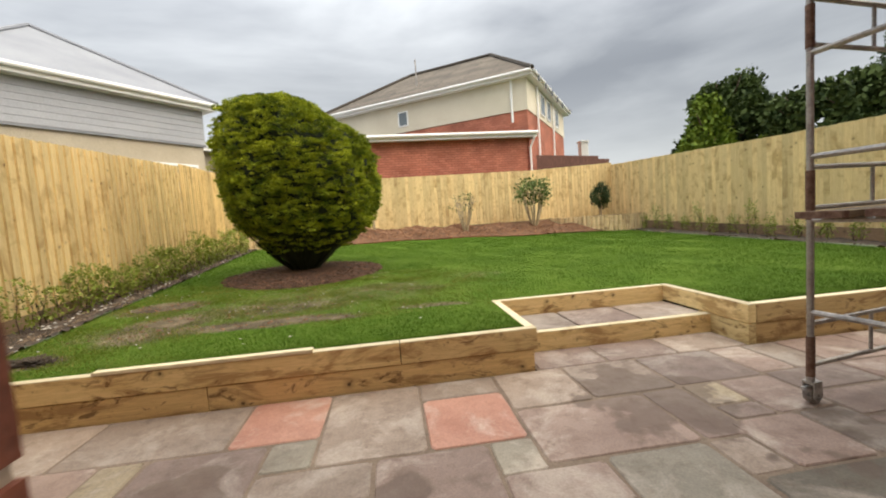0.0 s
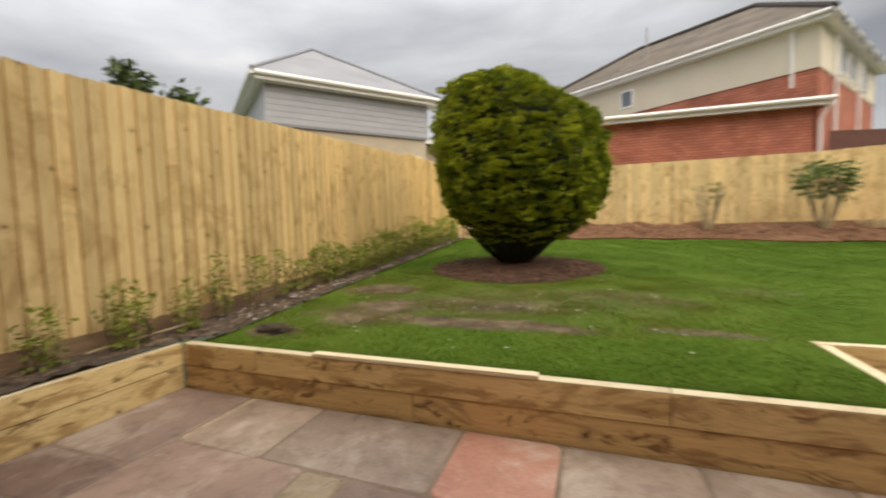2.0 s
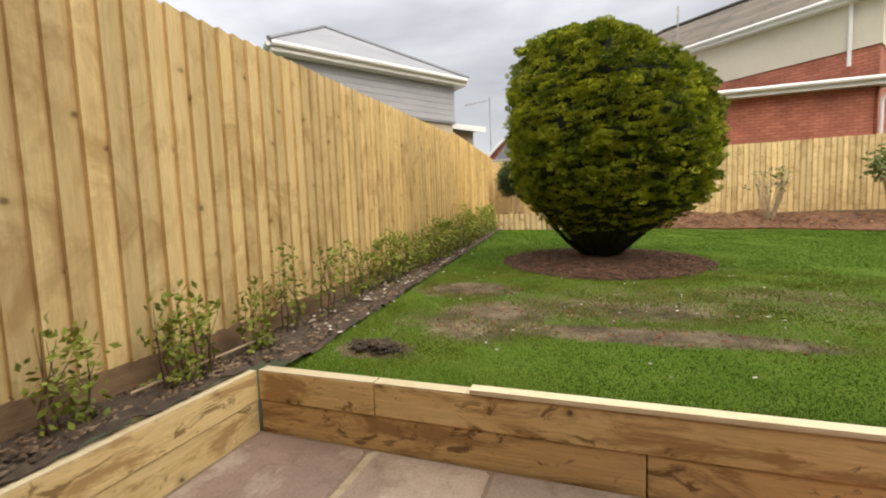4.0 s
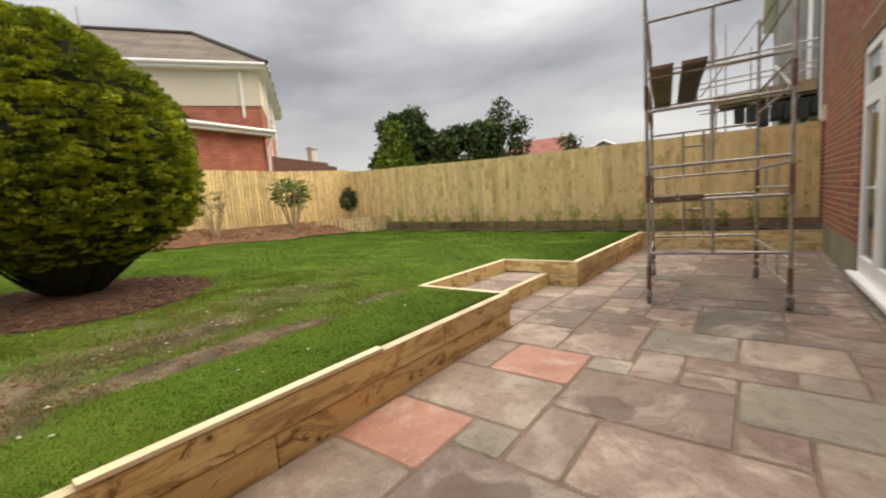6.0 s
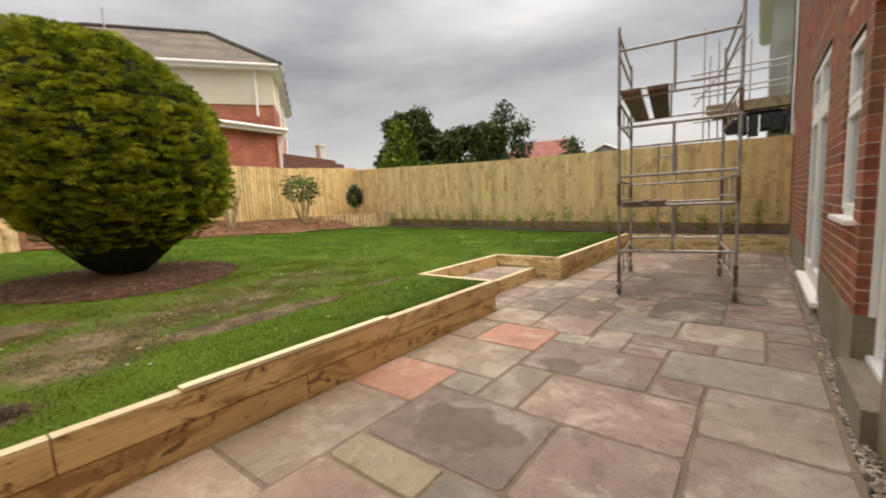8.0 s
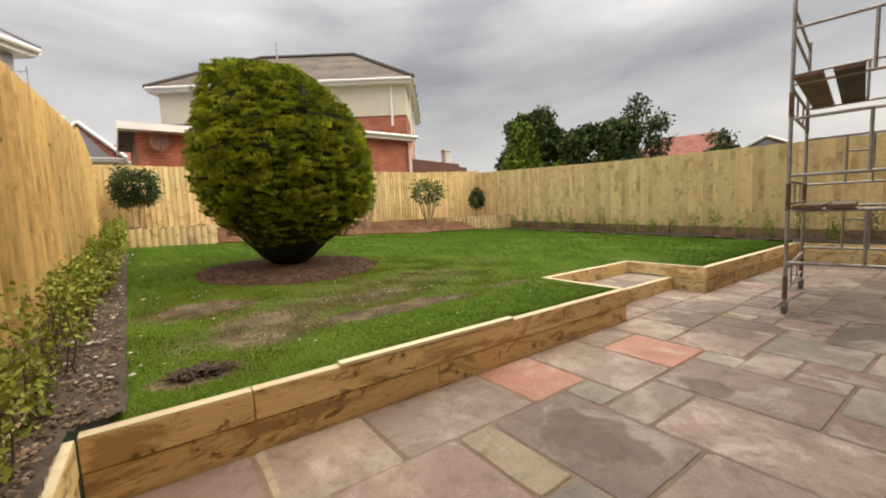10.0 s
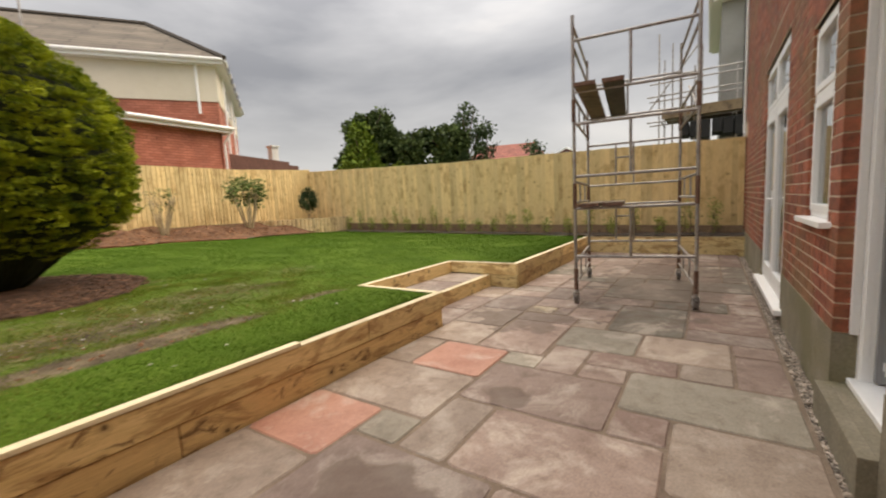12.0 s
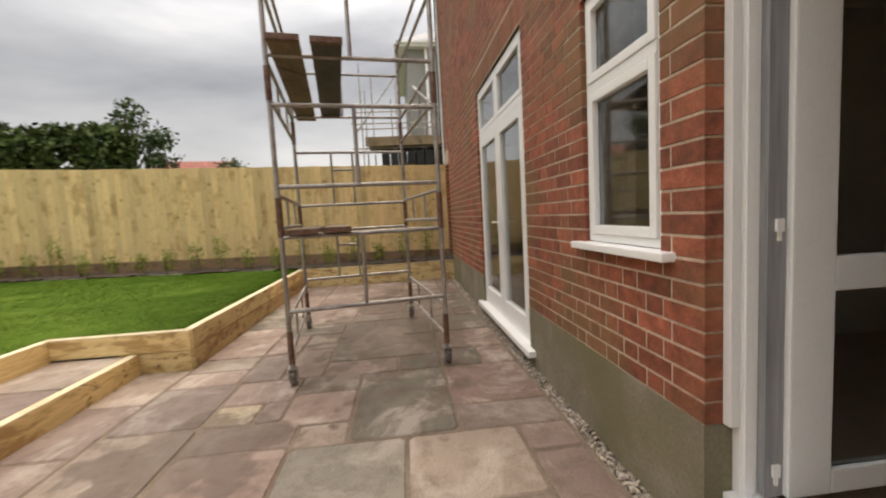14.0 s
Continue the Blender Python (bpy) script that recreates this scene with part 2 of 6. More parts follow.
GRAVEL_BOARD = timber_mat("brown_gravel_board", (0.22, 0.14, 0.08), (0.33, 0.22, 0.13), (0.10, 0.06, 0.035), (1, 1, 8))
LOG = timber_mat("pale_log_edging", (0.60, 0.45, 0.24), (0.76, 0.60, 0.36), (0.25, 0.16, 0.08), (7, 7, 0.5))
WHITE = simple_mat("white_upvc", (0.88, 0.88, 0.87), (0.91, 0.91, 0.90), 3.0, 0.32, bump_s=0.0)
GREY_TRIM = simple_mat("grey_door_seal", (0.22, 0.225, 0.235), (0.32, 0.325, 0.335), 20.0, 0.4, bump_s=0.0, stretch=(1, 1, 0.05))
SILVER = simple_mat("dull_steel", (0.34, 0.33, 0.32), (0.48, 0.47, 0.45), 30.0, 0.42, 0.85)
RUST = simple_mat("rusty_steel", (0.12, 0.06, 0.04), (0.24, 0.15, 0.11), 25.0, 0.75, 0.3)
GALV = simple_mat("weathered_scaffold_tube", (0.27, 0.25, 0.235), (0.48, 0.455, 0.43), 9.0, 0.5, 0.7)
PLANK = timber_mat("weathered_scaffold_board", (0.17, 0.12, 0.07), (0.26, 0.19, 0.11), (0.07, 0.05, 0.03), (0.6, 6, 6))
PLANK_D = timber_mat("dark_scaffold_board", (0.06, 0.055, 0.045), (0.11, 0.10, 0.085), (0.03, 0.03, 0.025), (0.6, 6, 6), knots=False)
RUBBER = simple_mat("castor_rubber", (0.08, 0.07, 0.065), (0.28, 0.25, 0.23), 30.0, 0.6)
SOIL = simple_mat("dark_bed_soil", (0.032, 0.024, 0.019), (0.115, 0.085, 0.062), 7.0, 0.95, bump_s=1.0, fine=45)
DARK_MULCH = simple_mat("dark_bark_mulch", (0.045, 0.022, 0.013), (0.13, 0.065, 0.038), 9.0, 0.95, bump_s=1.0, fine=45)
DARK_CHIP = simple_mat("dark_bark_chips", (0.05, 0.025, 0.015), (0.16, 0.085, 0.05), 9.0, 0.9, island=True, spread=0.6)
MULCH = simple_mat("brown_bark_mulch", (0.075, 0.036, 0.018), (0.20, 0.098, 0.048), 9.0, 0.95, bump_s=1.0, fine=45)
CHIP = simple_mat("bark_chips", (0.11, 0.048, 0.022), (0.27, 0.13, 0.065), 9.0, 0.9, island=True, spread=0.5)
PALE_CHIP = simple_mat("pale_stones", (0.45, 0.42, 0.37), (0.62, 0.59, 0.53), 9.0, 0.9, island=True, spread=0.3)
LITTER = simple_mat("leaf_litter", (0.06, 0.042, 0.03), (0.24, 0.17, 0.11), 9.0, 0.9, island=True, spread=0.7)
GRAVEL = simple_mat("mixed_gravel", (0.24, 0.19, 0.15), (0.50, 0.43, 0.36), 20.0, 0.85, island=True, spread=0.6)
CLAD = simple_mat("grey_cladding", (0.37, 0.385, 0.43), (0.44, 0.455, 0.495), 1.2, 0.6, bump_s=0.1)
CLAD_L = simple_mat("light_grey_cladding", (0.48, 0.49, 0.52), (0.55, 0.56, 0.59), 1.2, 0.6, bump_s=0.1)
BEIGE = simple_mat("beige_render", (0.42, 0.36, 0.27), (0.52, 0.46, 0.36), 1.0, 0.9)
CREAM = simple_mat("cream_render", (0.66, 0.60, 0.48), (0.76, 0.70, 0.57), 0.6, 0.9)
SLATE = simple_mat("grey_slate_roof", (0.20, 0.21, 0.235), (0.265, 0.275, 0.30), 0.8, 0.6)
GREY_RENDER = simple_mat("grey_wall_render", (0.22, 0.22, 0.20), (0.32, 0.32, 0.30), 0.7, 0.9)
BROWN_FENCE = simple_mat("dark_brown_panel", (0.11, 0.048, 0.036), (0.18, 0.085, 0.062), 4.0, 0.8, stretch=(6, 6, 1))
BARK = simple_mat("brown_bark", (0.06, 0.04, 0.028), (0.13, 0.09, 0.06), 12.0, 0.9, bump_s=0.8)
PALE_BARK = simple_mat("pale_stem", (0.34, 0.26, 0.16), (0.5, 0.40, 0.26), 12.0, 0.8)
DARK = simple_mat("dark_void", (0.012, 0.012, 0.012), (0.02, 0.02, 0.02), 3.0, 0.9, bump_s=0.0)
ROOM = simple_mat("interior_plaster", (0.74, 0.68, 0.60), (0.80, 0.74, 0.66), 1.0, 0.9)
ROOM_FLOOR = simple_mat("interior_floor", (0.34, 0.25, 0.18), (0.42, 0.32, 0.24), 3.0, 0.6)


def tile_roof_mat(name, a, c, course=0.32, wide=0.30):
    m, nt, b = node_mat(name, 0.85)
    v = coords(nt, (1, 1, 1), "UV", False)
    br = nt.nodes.new("ShaderNodeTexBrick")
    for k, val in (("Scale", 1.0), ("Mortar Size", 0.035 if course > 0.2 else 0.01), ("Brick Width", wide), ("Row Height", course), ("Bias", 0.0), ("Mortar Smooth", 0.6)):
        br.inputs[k].default_value = val
    br.inputs["Color1"].default_value, br.inputs["Color2"].default_value, br.inputs["Mortar"].default_value = (*a, 1), (*c, 1), tuple(x * 0.55 for x in a) + (1,)
    nt.links.new(v, br.inputs["Vector"])
    n = noise_tex(nt, v, 1.3, 5.0)
    col = mix(nt, 0.35, br.outputs["Color"], ramp(nt, n, ((0.3, (0.1, 0.1, 0.1)), (0.7, (0.8, 0.8, 0.8)))), "OVERLAY")
    nt.links.new(col, b.inputs["Base Color"])
    bump(nt, b, br.outputs["Fac"], -0.6, 0.03)
    return m


ROOF_BROWN = tile_roof_mat("brown_tile_roof", (0.10, 0.082, 0.064), (0.17, 0.14, 0.108), wide=2.4)
ROOF_RED = tile_roof_mat("red_tile_roof", (0.24, 0.075, 0.055), (0.32, 0.11, 0.08))
FAR_BRICK = tile_roof_mat("distant_red_brick", (0.42, 0.14, 0.085), (0.52, 0.19, 0.125), 0.085, 0.24)


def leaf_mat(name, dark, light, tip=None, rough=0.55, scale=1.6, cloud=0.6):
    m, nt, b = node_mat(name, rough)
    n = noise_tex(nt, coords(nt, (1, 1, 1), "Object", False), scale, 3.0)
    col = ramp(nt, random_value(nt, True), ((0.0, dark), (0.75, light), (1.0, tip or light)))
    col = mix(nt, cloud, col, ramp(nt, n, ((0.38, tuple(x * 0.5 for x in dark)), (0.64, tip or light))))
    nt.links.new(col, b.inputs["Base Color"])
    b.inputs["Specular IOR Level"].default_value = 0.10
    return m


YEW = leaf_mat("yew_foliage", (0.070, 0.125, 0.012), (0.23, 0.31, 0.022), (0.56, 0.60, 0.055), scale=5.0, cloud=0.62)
# Near-black: shade between the yew's leaves is put into this colour.
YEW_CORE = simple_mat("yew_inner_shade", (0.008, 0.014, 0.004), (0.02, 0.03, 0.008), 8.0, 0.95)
LAUREL = leaf_mat("laurel_foliage", (0.14, 0.20, 0.025), (0.28, 0.35, 0.055), (0.46, 0.50, 0.12), 0.4)
SHRUB = leaf_mat("shrub_foliage", (0.025, 0.05, 0.02), (0.07, 0.11, 0.045), (0.12, 0.17, 0.07))
TREE_LEAF = leaf_mat("dark_tree_foliage", (0.03, 0.055, 0.018), (0.065, 0.10, 0.032), (0.11, 0.15, 0.045))
CONIFER_LEAF = leaf_mat("green_conifer_foliage", (0.07, 0.13, 0.018), (0.16, 0.25, 0.035), (0.26, 0.34, 0.05))
BUSH_LEAF = leaf_mat("rhododendron_foliage", (0.05, 0.09, 0.02), (0.14, 0.20, 0.06), (0.24, 0.30, 0.10))


def grass_base_mat():
    m, nt, b = node_mat("lawn_turf", 0.95)
    v = coords(nt, (1, 1, 1), "Object", False)
    n1, n2, n3 = noise_tex(nt, v, 1.1, 5.0), noise_tex(nt, v, 70.0, 3.0), noise_tex(nt, v, 7.0, 6.0)
    green = ramp(nt, n1, ((0.3, (0.055, 0.108, 0.010)), (0.7, (0.10, 0.165, 0.020))))
    green = mix(nt, ramp(nt, n3, ((0.5, (0, 0, 0)), (0.75, (0.5, 0.5, 0.5)))), green, (0.13, 0.18, 0.035))
    soil = ramp(nt, noise_tex(nt, v, 3.0, 8.0, 0.7), ((0.36, (0.06, 0.047, 0.035)), (0.48, (0.13, 0.105, 0.068)), (0.64, (0.24, 0.19, 0.125))))
    at = nt.nodes.new("ShaderNodeAttribute")
    at.attribute_name = "wear"
    ad = nt.nodes.new("ShaderNodeMath")
    ad.operation = "MULTIPLY_ADD"
    ad.inputs[1].default_value = 1.25
    nt.links.new(at.outputs["Fac"], ad.inputs[0])
    sb = nt.nodes.new("ShaderNodeMath")
    sb.operation = "SUBTRACT"
    sb.inputs[1].default_value = 0.60
    brk = mix(nt, 0.6, n3, noise_tex(nt, v, 24.0, 5.0, 0.7))
    nt.links.new(brk, sb.inputs[0])
    nt.links.new(sb.outputs[0], ad.inputs[2])
    col = mix(nt, ramp(nt, ad.outputs[0], ((0.15, (0, 0, 0)), (0.42, (1, 1, 1)))), green, soil)
    col = mix(nt, 0.3, col, ramp(nt, n2, ((0.3, (0, 0, 0)), (0.7, (1, 1, 1)))), "OVERLAY")
    nt.links.new(col, b.inputs["Base Color"])
    b.inputs["Specular IOR Level"].default_value = 0.1
    bump(nt, b, n2, 0.8, 0.02)
    return m


TURF = grass_base_mat()
BLADE = leaf_mat("grass_blades", (0.048, 0.108, 0.010), (0.066, 0.136, 0.013), (0.105, 0.18, 0.020), 0.9, cloud=0.2)
BLADE_DRY = leaf_mat("worn_grass_blades", (0.10, 0.17, 0.016), (0.18, 0.23, 0.034), (0.33, 0.29, 0.10), 0.9, cloud=0.3)


def glass_mat(name, tint=(0.8, 0.85, 0.85)):
    m, nt, b = node_mat(name, 0.02)
    b.inputs["Base Color"].default_value = (*tint, 1)
    b.inputs["Transmission Weight"].default_value = 1.0
    b.inputs["IOR"].default_value = 1.5
    return m


GLASS = glass_mat("window_glass")
FAR_GLASS, _nt, _b = node_mat("distant_window_glass", 0.08)
_b.inputs["Base Color"].default_value = (0.16, 0.19, 0.21, 1)

# ---- building helpers ----


def thing(name, loc, label, category, group="", turn=0.0):
    ob = new(name)
    ob.location = loc
    ob.rotation_euler = (0, 0, radians(turn))
    ob.empty_display_size = 0.2
    return tagged(ob, label, category, group)


def part(name, bm, material, parent=None, label="", local=False, smooth=False):
    """One mesh object of a bmesh in world (or, with local, in the thing's own) metres."""
    top = parent
    while top is not None and top.parent is not None:
        top = top.parent
    me = bpy.data.meshes.new(name)
    if top is not None and not local:
        bm.transform(Matrix.Translation(-Vector(top.location)))
    bm.to_mesh(me)
    bm.free()
    me.materials.append(material)
    if smooth:
        me.shade_smooth()
    ob = new(name, me)
    ob.parent = parent
    return tagged(ob, label)


def structure(name, bm, material, label, smooth=False):
    ob = part(name, bm, material, None, label, smooth=smooth)
    ob["kind"] = "structure"
    return ob


def box(bm, x0, x1, y0, y1, z0, z1, ch=0.0):
    """A box; ch chamfers the four edges round its top."""
    if ch <= 0:
        v = [bm.verts.new(p) for p in itertools.product((x0, x1), (y0, y1), (z0, z1))]
        fs = ((0, 1, 3, 2), (4, 6, 7, 5), (0, 4, 5, 1), (2, 3, 7, 6), (0, 2, 6, 4), (1, 5, 7, 3))
        return [bm.faces.new([v[i] for i in f]) for f in fs]
    rings = []
    for z, d in ((z0, 0), (z1 - ch, 0), (z1, ch)):
        rings.append([bm.verts.new(p) for p in ((x0 + d, y0 + d, z), (x1 - d, y0 + d, z), (x1 - d, y1 - d, z), (x0 + d, y1 - d, z))])
    bm.faces.new(rings[0][::-1])
    bm.faces.new(rings[2])
    for a, b in ((0, 1), (1, 2)):
        for i in range(4):
            j = (i + 1) % 4
            bm.faces.new((rings[a][i], rings[a][j], rings[b][j], rings[b][i]))


def block(x0, x1, y0, y1, z0, z1, r=0.0):
    """A new bmesh with one box, its edges bevelled by r."""
    bm = bmesh.new()
    box(bm, x0, x1, y0, y1, z0, z1)
    if r:
        bmesh.ops.bevel(bm, geom=bm.edges[:], offset=r, segments=2, affect="EDGES", profile=0.7)
    return bm


def tube(bm, a, b, r, n=8, r2=None):
    a, b = Vector(a), Vector(b)
    q = (b - a).to_track_quat("Z", "Y")
    r2 = r if r2 is None else r2
    ra, rb = [], []
    for i in range(n):
        d = Vector((math.cos(math.tau * i / n), math.sin(math.tau * i / n), 0))
        ra.append(bm.verts.new(a + q @ (d * r)))
        rb.append(bm.verts.new(b + q @ (d * r2)))
    for i in range(n):
        j = (i + 1) % n
        bm.faces.new((ra[i], ra[j], rb[j], rb[i]))
    bm.faces.new(ra[::-1])
    bm.faces.new(rb)


def prism(bm, pts, z0, z1):
    """An upright prism over a plan polygon given counter-clockwise; z1 may be a function of (x, y)."""
    top = z1 if callable(z1) else (lambda x, y: z1)
    lo = [bm.verts.new((x, y, z0)) for x, y in pts]
    hi = [bm.verts.new((x, y, top(x, y))) for x, y in pts]
    bm.faces.new(lo[::-1])
    bm.faces.new(hi)
    for i in range(len(pts)):
        j = (i + 1) % len(pts)
        bm.faces.new((lo[i], lo[j], hi[j], hi[i]))


def poly_uv(bm, quads):
    """Faces with a UV in metres along each face."""
    uv = bm.loops.layers.uv.verify()
    for pts in quads:
        pts = [Vector(p) for p in pts]
        f = bm.faces.new([bm.verts.new(p) for p in pts])
        u = (pts[1] - pts[0]).normalized()
        f.normal_update()
        w = f.normal.cross(u)
        for loop, p in zip(f.loops, pts):
            loop[uv].uv = ((p - pts[0]).dot(u), (p - pts[0]).dot(w))


def numpy_mesh(name, verts, faces, material, parent=None, label="", kind="", smooth=False):
    """A mesh from arrays: verts (n, 3), faces (m, k) with k the same for all."""
    me = bpy.data.meshes.new(name)
    m, k = faces.shape
    if parent is not None:
        verts = verts - np.array(parent.location)
    me.vertices.add(len(verts))
    me.vertices.foreach_set("co", verts.astype(np.float32).ravel())
    me.loops.add(m * k)
    me.loops.foreach_set("vertex_index", faces.astype(np.int32).ravel())
    me.polygons.add(m)
    me.polygons.foreach_set("loop_start", np.arange(0, m * k, k, dtype=np.int32))
    me.update(calc_edges=True)
    me.materials.append(material)
    if not smooth:
        me.shade_flat()
    ob = new(name, me)
    ob.parent = parent
    return tagged(ob, label, "", "", kind)


def leaves(centres, normals, size, rng, per=4, spread=0.6, aspect=0.45):
    """Leaf-shaped quads round each centre, pointing mostly outwards."""
    n = len(centres) * per
    c = np.repeat(centres, per, 0) + rng.normal(0, size * spread, (n, 3))
    d = np.repeat(normals, per, 0) + rng.normal(0, 0.75, (n, 3))
    d /= np.linalg.norm(d, axis=1, keepdims=True)
    s = np.cross(d, rng.normal(0, 1, (n, 3)))
    s /= np.linalg.norm(s, axis=1, keepdims=True) + 1e-9
    ln = size * rng.uniform(0.6, 1.3, (n, 1))
    v = np.empty((n, 4, 3))
    v[:, 0], v[:, 2] = c - d * ln * 0.5, c + d * ln * 0.5
    v[:, 1], v[:, 3] = c + s * ln * aspect * 0.5, c - s * ln * aspect * 0.5
    return v.reshape(-1, 3), np.arange(n * 4).reshape(-1, 4)


def lawn_z(x, y):
    """The lawn climbs away from the terrace, more so on the side of the bungalow."""
    rise = np.maximum(y - 3.05, 0) * (0.055 - 0.0031 * (x + 3.8))
    dx, dy = np.maximum(np.maximum(1.04 - x, x - 3.155), 0), np.maximum(y - 4.22, 0)
    near = np.clip(np.hypot(dx, dy) / 0.6, 0, 1)
    return 0.350 + rise * near * near * (3 - 2 * near)

# ---- large structure: ground, terrace, lawn ----
bm = bmesh.new()
box(bm, -1500, 1500, -1500, 1500, -0.4, -0.12)
structure("ground", bm, simple_mat("far_ground", (0.05, 0.07, 0.03), (0.09, 0.10, 0.05), 0.05, 0.95), "dull green and brown land beyond the garden fences")
bm = bmesh.new()
box(bm, -3.5, 7.3, 0.228, 3.02, -0.18, -0.0075)
box(bm, 1.13, 3.06, 3.02, 4.2, -0.1, -0.0075)
structure("terrace_bed", bm, JOINT, "brown mortar joints of the paved terrace")

PATCHES = ((-2.75, 5.1, 0.5, 0.3, 0.95), (-2.9, 3.45, 0.25, 0.13, 1.0), (-1.3, 4.0, 1.0, 0.16, 0.8), (-2.3, 4.35, 0.45, 0.35, 0.75), (-0.55, 3.95, 0.22, 0.07, 0.8),
           (-2.4, 4.1, 0.5, 0.5, 0.55), (-1.4, 4.6, 1.3, 0.45, 0.45), (-0.2, 5.2, 1.0, 0.5, 0.35), (1.2, 5.6, 0.8, 0.4, 0.25), (0.35, 5.0, 0.45, 0.12, 0.45), (-0.9, 4.9, 2.2, 0.95, 0.3), (0.4, 4.12, 0.5, 0.09, 0.6), (-0.3, 6.4, 0.4, 0.12, 0.35), (-2.9, 4.1, 0.3, 0.4, 0.3))


def bed_edge(y):
    """x of the turf's edge along the bungalow side."""
    return -3.27 - 0.041 * (y - 3.1)


def border_edge(x):
    """y of the turf's edge before the far border."""
    return 11.55 + 0.18 * np.sin(x * 1.1) + 0.12 * np.sin(x * 2.7 + 1)


def wear_at(x, y):
    w = np.zeros_like(x)
    for cx, cy, rx, ry, s in PATCHES:
        w = np.maximum(w, s * np.exp(-(((x - cx) / rx) ** 2 + ((y - cy) / ry) ** 2) ** 1.2))
    return w


def grid_sheet(name, xs, ys, keep, height, material, label, wear=False, kind="structure"):
    gx, gy = np.meshgrid(xs, ys, indexing="ij")
    v = np.stack([gx.ravel(), gy.ravel(), height(gx, gy).ravel()], 1)
    nx, ny = len(xs), len(ys)
    i, j = np.meshgrid(np.arange(nx - 1), np.arange(ny - 1), indexing="ij")
    cx, cy = (xs[:-1] + xs[1:]) / 2, (ys[:-1] + ys[1:]) / 2
    k = keep(*np.meshgrid(cx, cy, indexing="ij"))
    a = (i * ny + j)[k]
    ob = numpy_mesh(name, v, np.stack([a, a + ny, a + ny + 1, a + 1], 1), material, None, label, kind, smooth=True)
    ob.data.shade_smooth()
    if wear:
        at = ob.data.attributes.new("wear", "FLOAT", "POINT")
        at.data.foreach_set("value", wear_at(v[:, 0], v[:, 1]).astype(np.float32))
    return ob


def bumps(x, y, s=1.0):
    return (np.sin(x * 3.1 * s + 1.3) * np.sin(y * 2.7 * s) + 0.5 * np.sin(x * 7.3 * s + y * 5.1 * s)) * 0.5


def turf_keep(x, y):
    step = (x > 1.055) & (x < 3.14) & (y < 4.205)
    return ~step & (x > bed_edge(y) - 0.02) & (y < border_edge(x) + 0.1) & (x < 7.35)


grid_sheet("lawn", np.concatenate([np.linspace(-3.8, 1.057, 70), np.linspace(1.13, 3.06, 28), np.linspace(3.144, 7.4, 60)]), np.concatenate([np.linspace(3.098, 4.14, 16), np.linspace(4.208, 12.1, 110)]), turf_keep,
           lambda x, y: lawn_z(x, y) + 0.008 * bumps(x, y) + 0.0 * x, TURF, "green sloping lawn with worn bare patches", wear=True)


def rough_soil(amp):
    rg = np.random.default_rng(5)
    return lambda x, y: lawn_z(x, y) + 0.012 + amp * rg.random(x.shape) + 0.02 * bumps(x, y, 2.2)


grid_sheet("planting_bed", np.linspace(-4.12, -3.2, 44), np.linspace(-0.5, 11.6, 300), lambda x, y: (x < np.where(y < 3.085, -3.46, bed_edge(y) + 0.03)) & (x > -3.84 - 0.066 * np.maximum(y - 8, 0)), rough_soil(0.03), SOIL,
           "dark loose soil bed along the fence beside the lawn")
grid_sheet("planting_bed", np.linspace(7.22, 7.9, 10), np.linspace(0.1, 12.4, 200), lambda x, y: x > np.where(y < 3.1, 7.2, 7.3), rough_soil(0.03), SOIL,
           "dark soil strip at the foot of the fence")


def border_height(x, y):
    d = np.clip((y - border_edge(x)) / 0.7, 0, 1)
    return lawn_z(x, y) + 0.02 + d * (0.24 + 0.14 * bumps(x, y, 1.4)) + 0.02 * np.random.default_rng(8).random(x.shape)


grid_sheet("planting_bed", np.linspace(-4.12, 7.9, 186), np.linspace(11.2, 13.5, 50), lambda x, y: (y > border_edge(x) - 0.02) & (y < 12.97 + 0.0414 * (x + 4.14)), border_height, MULCH,
           "mounded brown soil border below the far fence")

bm = bmesh.new()
seg = 40
ring = [[], []]
mc = Vector((-1.5, 6.85))
for i in range(seg):
    a = math.tau * i / seg
    for r, rad, up in ((0, 1.25 + 0.05 * math.sin(3 * a), 0.006), (1, 0.6, 0.07)):
        x, y = mc.x + rad * math.cos(a), mc.y + rad * 0.93 * math.sin(a)
        ring[r].append(bm.verts.new((x, y, float(lawn_z(x, y)) + up)))
c = bm.verts.new((mc.x, mc.y, float(lawn_z(mc.x, mc.y)) + 0.12))
for i in range(seg):
    j = (i + 1) % seg
    bm.faces.new((ring[0][i], ring[0][j], ring[1][j], ring[1][i]))
    bm.faces.new((ring[1][i], ring[1][j], c))
structure("mulch_circle", bm, DARK_MULCH, "round bed of brown bark mulch under the clipped yew", smooth=True)

# ---- the house: walls round three openings ----
WY = 0.0975
HOUSE_Y = 0.03
OPENINGS = ((-0.16, 0.655, 0.17, 2.33), (0.885, 1.535, 1.02, 2.31), (2.555, 4.385, 0.06, 2.68), (7.33, 7.75, 0.0, 2.25))


def wall_pieces(bm, x0, x1, z0, z1, y0, y1, holes):
    """A wall with real openings: columns between the openings, and what stands over and under them."""
    xs = sorted({x0, x1, *[h[0] for h in holes], *[h[1] for h in holes]})
    for a, b in zip(xs, xs[1:]):
        hole = next((h for h in holes if h[0] <= a and b <= h[1]), None)
        spans = [(z0, z1)] if hole is None else [(z0, min(z1, hole[2])), (max(z0, min(z1, hole[3])), z1)]
        for p, q in spans:
            if q - p > 0.001:
                box(bm, a, b, y0, y1, p, q)


